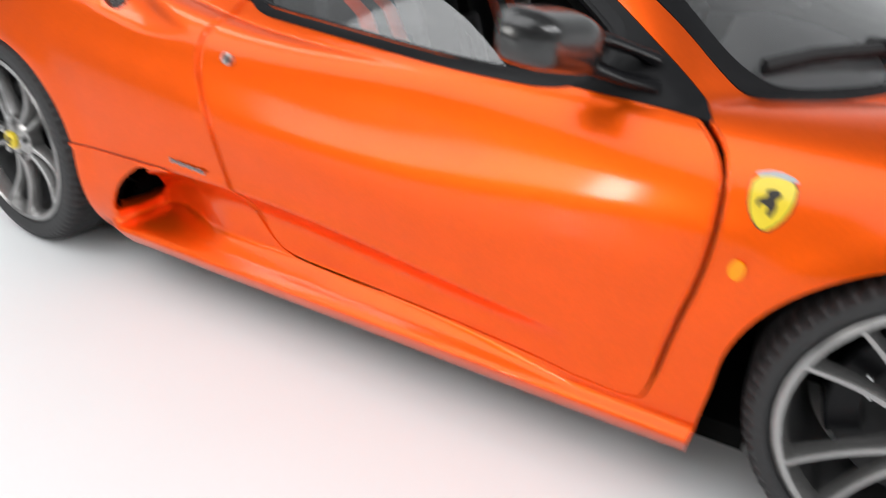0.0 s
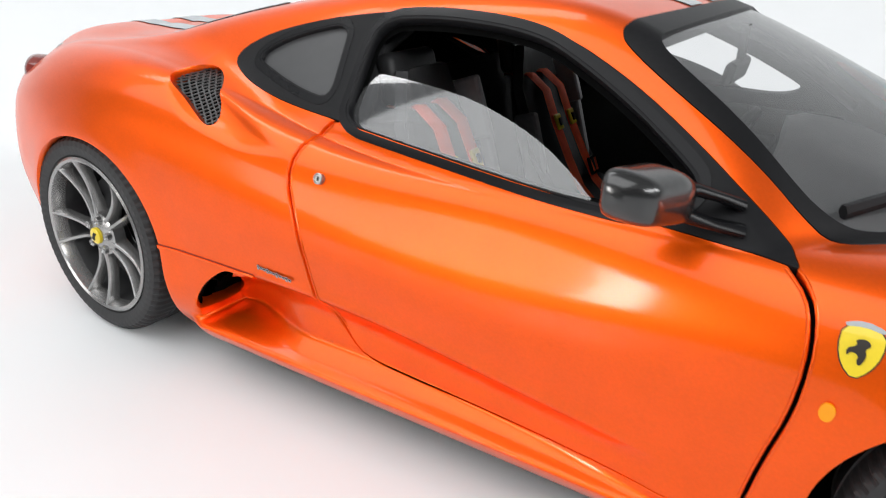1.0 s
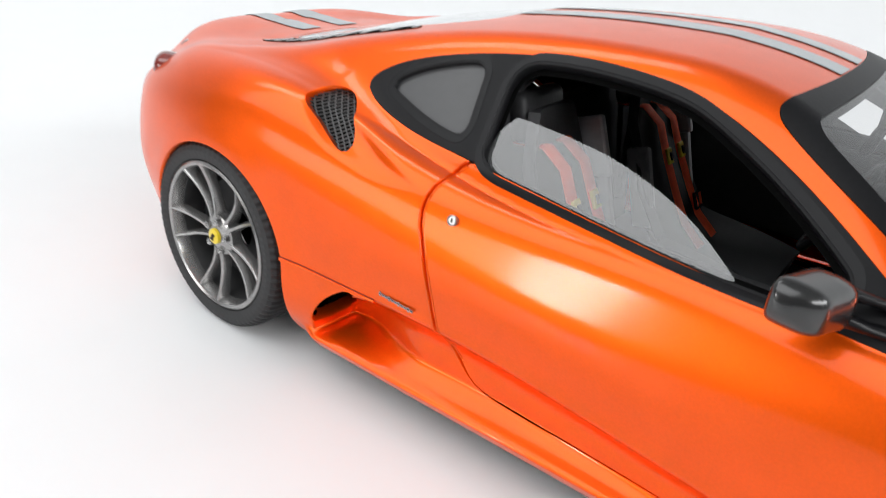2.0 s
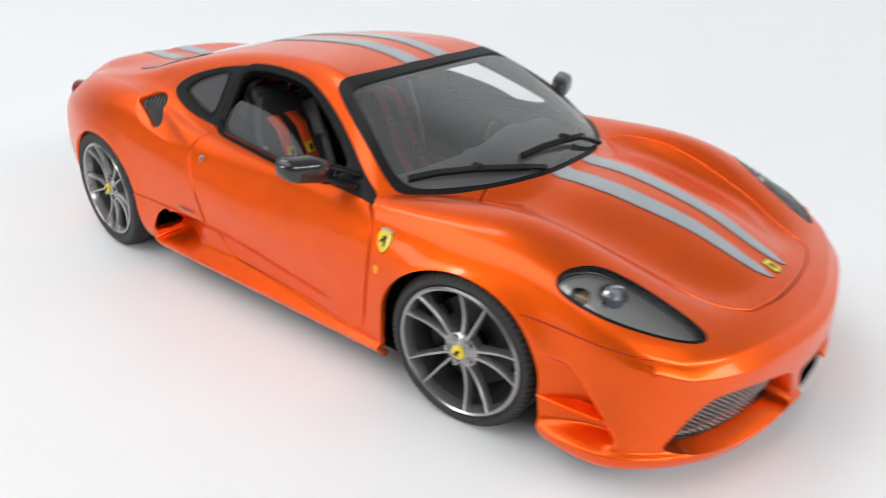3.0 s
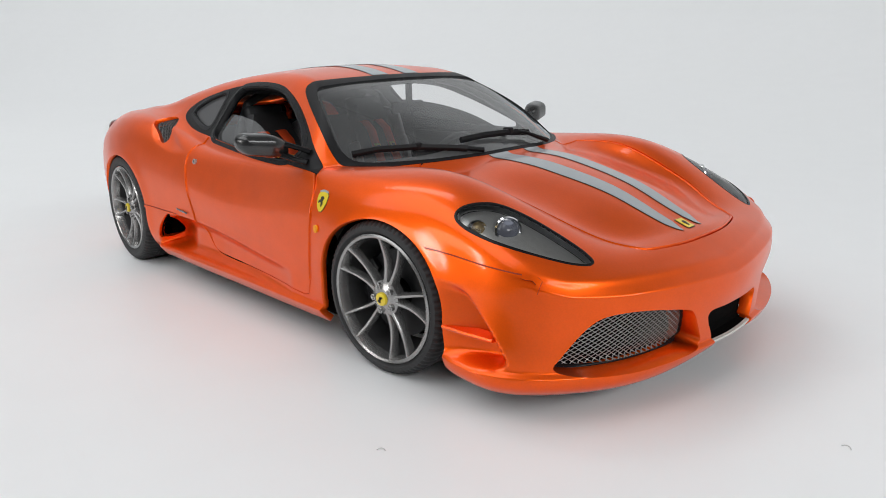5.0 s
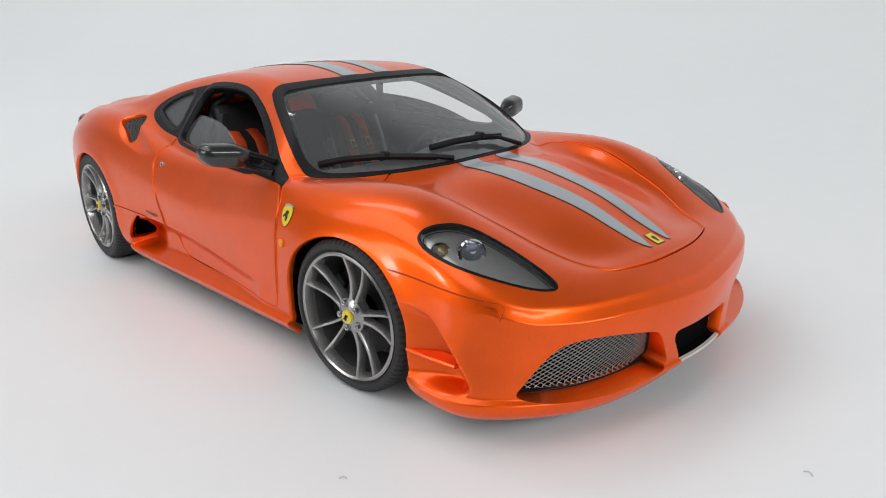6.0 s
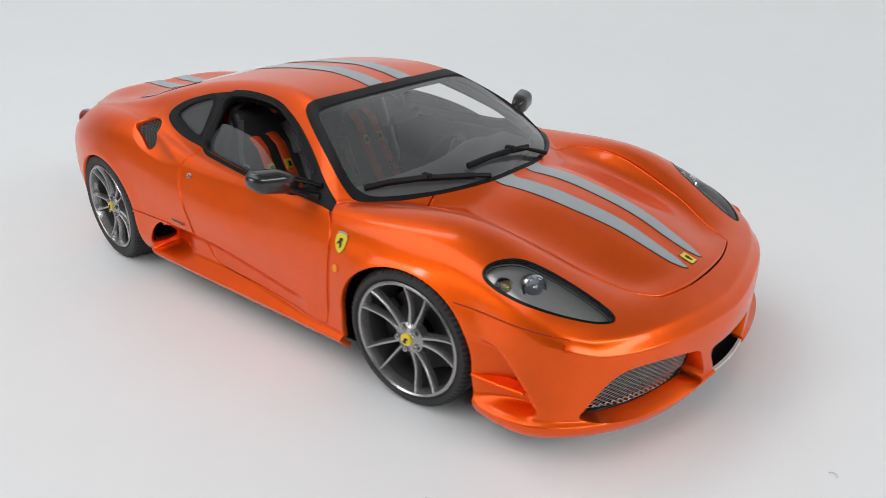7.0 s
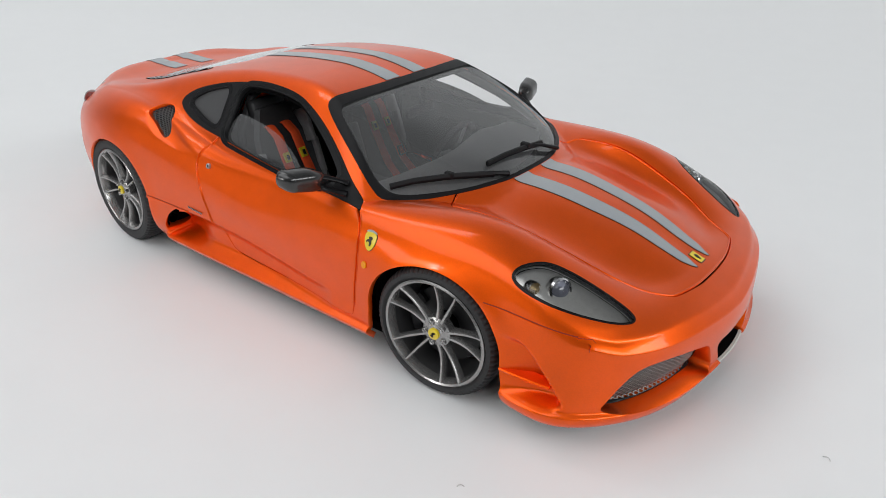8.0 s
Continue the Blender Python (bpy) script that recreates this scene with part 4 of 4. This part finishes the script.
# ---- inside ----
def seat(y):
    bm = bmesh.new()
    rows = []
    for q in np.linspace(0, 1, 15):
        if q < 0.4:
            x, z, lean = -0.98 - 0.45 * (q / 0.4), 0.33 - 0.03 * (q / 0.4), 0.0
        else:
            h = (q - 0.4) / 0.6
            x, z, lean = -1.43 - 0.24 * h - 0.04 * math.sin(h * 3), 0.30 + 0.64 * h, 1.0
        half = 0.23 if q < 0.7 else 0.23 - 0.11 * ((q - 0.7) / 0.3)
        wing = 0.10 * math.sin(min(q / 0.85, 1) * math.pi) + (0.03 if q > 0.7 else 0)
        row = []
        for u in np.linspace(-1, 1, 13):
            e = abs(u) ** 3
            d = wing * e
            row.append(bm.verts.new((x + d * lean * 0.95, y + half * u, z + d * (1 - lean) + d * lean * 0.2)))
        rows.append(row)
    for a, b in zip(rows, rows[1:]):
        for i in range(12):
            bm.faces.new((a[i], a[i + 1], b[i + 1], b[i]))
    bmesh.ops.recalc_face_normals(bm, faces=bm.faces)
    bmesh.ops.solidify(bm, geom=bm.faces[:], thickness=0.035)
    ob = part("bucket_seat", bm, SEAT, car, "dark grey racing bucket seat with red harness", True, 50)
    for s in (-1, 1):
        bm = bmesh.new()
        box(bm, (-1.50, y + s * 0.20, 0.58), (0.09, 0.035, 0.30), Matrix.Rotation(-0.3, 3, "Y"), 0.012)
        part("side_bolster", bm, TRIM, ob, "mid-grey bolster")
    bm = bmesh.new()
    box(bm, (-1.685, y, 0.915), (0.07, 0.25, 0.15), Matrix.Rotation(-0.25, 3, "Y"), 0.025)
    part("headrest", bm, SEAT, ob, "", True, 50)
    for s in (1,):
        bm = bmesh.new()
        box(bm, (-1.565, y + s * 0.175, 0.80), (0.12, 0.028, 0.20), Matrix.Rotation(-0.35, 3, "Y"), 0.012)
        part("seat_wing", bm, PALEGREY, ob, "light grey shoulder wing")
    for s in (-1, 1):
        bm = bmesh.new()
        way = [(-1.70, 0.83), (-1.60, 0.84), (-1.53, 0.79), (-1.475, 0.67), (-1.41, 0.55), (-1.35, 0.45), (-1.27, 0.38)]
        tube(bm, [(x, y + s * (0.056 + 0.02 * i / 6), z) for i, (x, z) in enumerate(way)], 0.034, 8, 0.2, (1, 0, 1))
        part("harness_strap", bm, BELT, ob, "red harness strap", True, 60)
        bm = bmesh.new()
        box(bm, (-1.470, y + s * 0.061, 0.680), (0.012, 0.045, 0.06), Matrix.Rotation(-0.45, 3, "Y"), 0.004)
        part("strap_badge", bm, YELLOW, ob, "yellow patch")
        bm = bmesh.new()
        box(bm, (-1.462, y + s * 0.061, 0.682), (0.008, 0.016, 0.030), Matrix.Rotation(-0.45, 3, "Y"))
        part("patch_mark", bm, INK, ob)
    bm = bmesh.new()
    for dy, dz, sy, sz in ((0, 0.028, 0.07, 0.01), (0, -0.028, 0.07, 0.01), (-0.032, 0, 0.01, 0.06), (0.032, 0, 0.01, 0.06)):
        box(bm, (-1.365 - 0.4 * dz, y + 0.08 + dy, 0.50 + dz), (0.01, sy, sz), Matrix.Rotation(-0.4, 3, "Y"))
    part("buckle", bm, CHROME, ob, "bright metal buckle")


for y in (-0.40, 0.345):
    seat(y)


def dashboard():
    bm, rows = bmesh.new(), []
    for y in np.linspace(-0.70, 0.70, 29):
        bow = 0.22 * (abs(y) / 0.7) ** 2
        hood_ = 0.05 * math.exp(-(((y - 0.36) / 0.20) ** 2))
        prof = [(-0.26 - bow, 0.735), (-0.42 - bow * 0.8, 0.755), (-0.58 - bow * 0.5, 0.755 + hood_), (-0.68 - bow * 0.3, 0.735 + hood_), (-0.71 - bow * 0.2, 0.68), (-0.67 - bow * 0.1, 0.58), (-0.60, 0.40)]
        rows.append([bm.verts.new((x, y, z)) for x, z in prof])
    for a, b in zip(rows, rows[1:]):
        for i in range(6):
            bm.faces.new((a[i], a[i + 1], b[i + 1], b[i]))
    part("dashboard", bm, TRIM, car, "dark grey dashboard", True, 50)
    bm = bmesh.new()
    box(bm, (-1.05, 0, 0.34), (0.9, 0.16, 0.16), None, 0.03)
    part("centre_tunnel", bm, SEAT, car)
    bm = bmesh.new()
    box(bm, (-1.15, 0, 0.21), (1.3, 1.5, 0.04))
    part("cabin_floor", bm, DARK, car)
    bm = bmesh.new()
    box(bm, (-1.80, 0, 0.55), (0.04, 1.40, 0.66), Matrix.Rotation(-0.12, 3, "Y"))
    part("rear_bulkhead", bm, SEAT, car, "dark grey rear bulkhead")
    bm = bmesh.new()
    for s in (-1, 1):
        tube(bm, [(-1.74, s * 0.58, 0.35), (-1.74, s * 0.56, 0.8), (-1.72, s * 0.48, 1.0), (-1.71, s * 0.3, 1.08), (-1.71, 0, 1.10)], 0.024, 10)
    part("roll_bar", bm, SEAT, car, "black roll bar", True)
    for s in (-1, 1):
        bm = bmesh.new()
        box(bm, (-1.12, s * 0.80, 0.53), (1.12, 0.03, 0.42), None, 0.012)
        box(bm, (-1.05, s * 0.775, 0.62), (0.55, 0.05, 0.05), None, 0.015)
        part("door_card", bm, SEAT, car, "dark door lining")


dashboard()


def steering_wheel():
    m = Matrix.Translation((-0.88, 0.36, 0.64)) @ Matrix.Rotation(radians(-66), 4, "Y")
    bm = bmesh.new()
    ring = [m @ Vector((0.175 * math.cos(a), 0.175 * math.sin(a), 0)) for a in np.linspace(0, math.tau, 41)]
    tube(bm, ring, 0.018, 8, 1.0, (0.3, 0.1, 1), False)
    wheel = part("steering_wheel", bm, SEAT, car, "black steering wheel", True)
    bm = bmesh.new()
    for a in (0.2, math.pi - 0.2, -math.pi / 2):
        tube(bm, [m @ Vector((0.02 * math.cos(a), 0.02 * math.sin(a), -0.02)), m @ Vector((0.17 * math.cos(a), 0.17 * math.sin(a), 0))], 0.016, 6, 0.5, (0.5, 0.2, 1))
    part("steering_spoke", bm, TRIM, wheel, "", True)
    bm = bmesh.new()
    tube(bm, [m @ Vector((0, 0, -0.16)), m @ Vector((0, 0, -0.02)), m @ Vector((0, 0, 0.0))], [0.03, 0.05, 0.045], 14)
    part("steering_boss", bm, SEAT, wheel, "", True)


steering_wheel()
for s in (-1, 1):
    bm = bmesh.new()
    tube(bm, [(-0.54, s * 0.715, 0.80), (-0.68, s * 0.650, 0.905), (-0.82, s * 0.592, 0.995), (-0.98, s * 0.530, 1.070), (-1.15, s * 0.50, 1.10)], [0.026, 0.028, 0.028, 0.026, 0.024], 10, 0.7)
    part("pillar_trim", bm, SEAT, car, "dark windscreen pillar lining", True)
bm = bmesh.new()
box(bm, (-0.82, -0.03, 0.985), (0.03, 0.22, 0.065), Matrix.Rotation(0.2, 3, "Y"), 0.014)
box(bm, (-0.815, -0.02, 1.05), (0.02, 0.03, 0.12))
part("inner_mirror", bm, BLACK, car, "black rear-view mirror")


# ---- outside fittings ----
def door_mirror(s, door):
    """A shell on two arms over a black corner plate."""
    bm, rows = bmesh.new(), []
    for q in np.linspace(0, 1, 18):
        y = 0.868 + 0.210 * q
        full = (0.50 + 0.50 * math.sin(min(q / 0.42, 1) * math.pi / 2)) * (1 - 0.62 * max(0, (q - 0.82) / 0.18) ** 2.6)
        rx, rz = 0.070 * full, (0.058 - 0.012 * q) * full
        cx, cz = -0.735 - 0.062 * q, 0.872 + 0.030 * q
        row = []
        for a in np.linspace(0, math.tau, 24, endpoint=False):
            c, d = math.cos(a), math.sin(a)
            back = rx * math.copysign(abs(c) ** 0.75, c) if c > 0 else rx * 0.45 * math.copysign(abs(c) ** 0.5, c)
            row.append(bm.verts.new((cx + back, s * y, cz + rz * math.copysign(abs(d) ** (0.62 if d > 0 else 0.40), d) - 0.10 * back)))
        rows.append(row)
    for a, b in zip(rows, rows[1:]):
        for i in range(24):
            bm.faces.new((a[i], a[(i + 1) % 24], b[(i + 1) % 24], b[i]))
    bm.faces.new(rows[0][::-1])
    bm.faces.new(rows[-1])
    ob = part("door_mirror", bm, SHELLGREY, door, "black door mirror on twin arms", True, 60)
    bm = bmesh.new()
    tube(bm, [(-0.735, s * 0.905, 0.885), (-0.70, s * 0.87, 0.880), (-0.66, s * 0.83, 0.862), (-0.625, s * 0.80, 0.845)], [0.026, 0.019, 0.016, 0.020], 12, 0.7)
    part("mirror_arm", bm, GLOSS, ob, "", True)
    bm = bmesh.new()
    tube(bm, [(-0.735, s * 0.905, 0.845), (-0.70, s * 0.88, 0.828), (-0.66, s * 0.85, 0.812), (-0.61, s * 0.825, 0.802)], [0.026, 0.021, 0.018, 0.022], 12, 0.7)
    part("mirror_arm", bm, GLOSS, ob, "", True)


for k, s in ((0, -1), (1, 1)):
    door_mirror(s, DOORS[k])
    bm = bmesh.new()
    lathe(bm, [(0.015, 0.012), (0.015, -0.004), (0.012, -0.006), (0.010, -0.003), (0.001, -0.003)], (0, 0, 0), 20)
    bm.transform(Matrix.Translation((-1.625, s * 0.889, 0.722)) @ Matrix.Rotation(0 if s < 0 else math.pi, 4, "Z") @ Matrix.Rotation(radians(-20), 4, "X"))
    part("door_lock", bm, CHROME_SOFT, DOORS[k], "round bright door lock", True)
    bm = bmesh.new()
    box(bm, (-1.625, s * 0.893, 0.7235), (0.004, 0.004, 0.011), Matrix.Rotation(s * radians(20), 3, "X"))
    part("keyhole", bm, INK, DOORS[k])


def decal(field, name, mat, label="", lift=0.003, deep=0.003, sides=True, fine=3):
    piece = SHELL.cut(grown(field, 0.03)).fine(fine).cut(field).out(lift)
    return both_sides(piece, name, mat, None, label, deep)


SHIELD = rounded([(-0.4036, 0.7031), (-0.3719, 0.7101), (-0.3367, 0.7031), (-0.3358, 0.6714), (-0.3481, 0.6432), (-0.3701, 0.6239), (-0.3930, 0.6432), (-0.4044, 0.6714)], 1)
at_shield = side_view(SHIELD, 0.8)
decal(grown(at_shield, 0.0025), "shield_edge", INK, "", 0.002, 0.002, fine=6)
decal(at_shield, "shield_badge", YELLOW, "yellow shield badge with a dark mark", 0.005, 0.003, fine=6)
MARK = rounded([(-0.3807, 0.6872), (-0.3631, 0.6908), (-0.3543, 0.6820), (-0.3631, 0.6749), (-0.3578, 0.6644), (-0.3648, 0.6468), (-0.3719, 0.6520), (-0.3701, 0.6644), (-0.3842, 0.6679), (-0.3877, 0.6573), (-0.3912, 0.6714), (-0.3754, 0.6784)], 1)
decal(side_view(MARK, 0.8), "shield_mark", INK, "", 0.007, 0.002, fine=8)
TOP = rounded([(-0.4018, 0.7101), (-0.3719, 0.7172), (-0.3384, 0.7101), (-0.3384, 0.7031), (-0.3719, 0.7084), (-0.4018, 0.7031)], 1)
decal(side_view(TOP, 0.8), "shield_band", SILVER, "", 0.0055, 0.002, fine=6)
BLINK = rounded([(-0.4069, 0.5521), (-0.4015, 0.5673), (-0.3921, 0.5709), (-0.3812, 0.5655), (-0.3781, 0.5521), (-0.3828, 0.5386), (-0.3921, 0.5341), (-0.4015, 0.5386)], 2)
decal(side_view(BLINK, 0.8), "side_marker", AMBER, "round amber side marker", 0.008, 0.008, fine=6)


def script():
    """Small unreadable lettering as bars."""
    for s in (-1, 1):
        bm = bmesh.new()
        for i in range(11):
            x = -1.818 + 0.0118 * i
            box(bm, (x, s * 0.9362, 0.4375 - 0.0009 * i), (0.007, 0.003, 0.009 if i % 3 else 0.014))
        box(bm, (-1.757, s * 0.9362, 0.4345), (0.125, 0.003, 0.004), Matrix.Rotation(0.075, 3, "Y"))
        part("side_script", bm, RIM, car, "grey lettering")


script()

BADGE = rounded([(0.773, -0.026), (0.773, 0.021), (0.835, 0.021), (0.835, -0.026)], 0)
decal(grown(plan_view(BADGE), 0.004), "nose_badge_edge", INK, "", 0.002, 0.002, fine=4)
decal(plan_view(BADGE), "nose_badge", YELLOW, "yellow rectangular nose badge", 0.005, 0.003, fine=4)
decal(plan_view(rounded([(0.785, -0.02), (0.79, 0.008), (0.806, 0.010), (0.812, 0.004), (0.824, 0.006), (0.822, -0.02)], 1)), "nose_badge_mark", INK, "", 0.007, 0.002, fine=8)
WASHER = rounded([(0.660, 0.536), (0.724, 0.531), (0.722, 0.478), (0.711, 0.478), (0.711, 0.519), (0.660, 0.524)], 1)
# No gap is cut: a deep orange strip paints the shade round the cover.
decal(grown(side_view(WASHER, 0.6), 0.0015), "washer_gap", JOINT, "", 0.001, 0.001, fine=6)
decal(side_view(WASHER, 0.6), "headlight_washer", PAINT, "orange headlight washer cover", 0.018, 0.018, fine=6)


def seam(points, half=0.0024):
    px, pz = np.array(points).T
    line = np.vstack([np.c_[px, pz + half], np.c_[px, pz - half][::-1]])
    # The joint's shade is painted as a deep orange strip on the skin.
    decal(side_view(line, 0.6), "panel_joint", JOINT, "", 0.0008, 0.0006, fine=7)
    lip = np.vstack([np.c_[px, pz - half], np.c_[px, pz - 5 * half][::-1]])
    decal(side_view(lip, 0.6), "panel_lip", PAINT, "", 0.006, 0.006, fine=8)


seam([(0.25, 0.575), (0.30, 0.572), (0.407, 0.563), (0.50, 0.554), (0.595, 0.545), (0.66, 0.538)])
seam([(-2.225, 0.414), (-2.1, 0.412), (-1.95, 0.409), (-1.84, 0.406)])


def bead(field, lo, hi, high, name, parents=None, end=0):
    """A rounded edge along a joint, between two distances from its outline."""
    band = lambda x, w, z: np.maximum(lo - field(x, w, z), field(x, w, z) - hi)
    piece = SHELL.cut(outside(in_glass, 0.004)).cut(outside(in_screen, 0.004)).cut(lambda x, w, z: np.maximum(np.maximum(band(x, w, z) - 0.03, 0.30 - z), -end * (x + 1.1) - (end == 0))).fine(4).cut(band)
    x, w, z = piece.v[:, 0], -piece.v[:, 1], piece.v[:, 2]
    e, u = 1e-4, np.clip((field(x, w, z) - lo) / (hi - lo), 0, 1)
    slope = np.stack([field(x + e, w, z) - field(x - e, w, z), -(field(x, w + e, z) - field(x, w - e, z)), field(x, w, z + e) - field(x, w, z - e)], -1) / (2 * e)
    n = piece.n / np.linalg.norm(piece.n, axis=1, keepdims=True)
    slope -= n * (slope * n).sum(1, keepdims=True)
    h, dh = high * np.sin(math.pi * u), high * math.pi / (hi - lo) * np.cos(math.pi * u)
    both_sides(Skin(piece.v + n * (h + 0.0006)[:, None], n - dh[:, None] * slope, piece.f), name, PAINT, parents, "", 0)


for end in (-1, 1):
    bead(in_door, -0.011, -HALF, 0.0032, "door_edge", DOORS, end)
    bead(in_door, HALF, 0.010, 0.0022, "door_frame_edge", None, end)
bead(in_hood, -0.012, -HALF * 0.8, 0.0035, "lid_edge")


def wiper(blade, arm, name="wiper"):
    bm = bmesh.new()
    tube(bm, blade, 0.011, 6, 1.5)
    ob = part(name, bm, BLACK, car, "black windscreen wiper", True)
    bm = bmesh.new()
    tube(bm, arm, [0.018, 0.013, 0.010], 8, 0.7)
    part("wiper_arm", bm, BLACK, ob, "", True)
    bm = bmesh.new()
    box(bm, arm[-1], (0.05, 0.03, 0.03), None, 0.008)
    part("wiper_clip", bm, BLACK, ob)


lift = 0.022
wiper([(-0.455, -0.695, 0.815 + lift), (-0.386, -0.605, 0.832 + lift), (-0.288, -0.470, 0.836 + lift), (-0.205, -0.341, 0.825 + lift), (-0.160, -0.255, 0.815 + lift)],
      [(-0.125, -0.18, 0.825), (-0.20, -0.30, 0.845), (-0.288, -0.45, 0.862)])
wiper([(-0.215, -0.239, 0.848 + lift), (-0.200, -0.094, 0.858 + lift), (-0.180, 0.054, 0.858 + lift), (-0.170, 0.20, 0.845 + lift)],
      [(-0.130, 0.30, 0.82), (-0.16, 0.17, 0.868), (-0.19, 0.07, 0.888)])


def tail_light(s, y, x, z, r):
    bm = bmesh.new()
    lathe(bm, [(r, 0.09), (r, 0.02), (r * 0.97, 0.0), (r * 0.86, -0.006), (r * 0.80, 0.004), (r * 0.5, -0.006), (0.002, -0.010)], (0, 0, 0), 32)
    bm.transform(Matrix.Translation((x, s * y, z)) @ Matrix.Rotation(radians(-90 + s * -14), 4, "Z"))
    part("tail_light", bm, REDLENS, car, "round dark red tail light", True, 50)


for s in (-1, 1):
    tail_light(s, 0.735, -3.10, 0.805, 0.062)
    tail_light(s, 0.585, -3.16, 0.825, 0.062)


# Two fibres of lint on the paper.
LINT = material("pale_lint", (0.55, 0.55, 0.54), 0.9, 0.0, 0.1, 900)
for x, y, turn, long in ((0.447, -1.327, 0.6, 0.030), (1.555, -0.266, -0.3, 0.034)):
    bm = bmesh.new()
    tube(bm, [(long * (q - 0.5), 0.25 * long * math.sin(3 * q), 0.001 + 0.004 * math.sin(math.pi * q)) for q in np.linspace(0, 1, 7)], 0.0020, 5)
    fibre = part("lint_fibre", bm, LINT, None, "", True)
    fibre.matrix_basis = Matrix.Translation(Vector((x, y, -0.012)) * K) @ Matrix.Rotation(turn, 4, "Z")
    tagged(fibre, "tiny grey lint fibre lying on the white paper", "lint", group="lint on the paper")
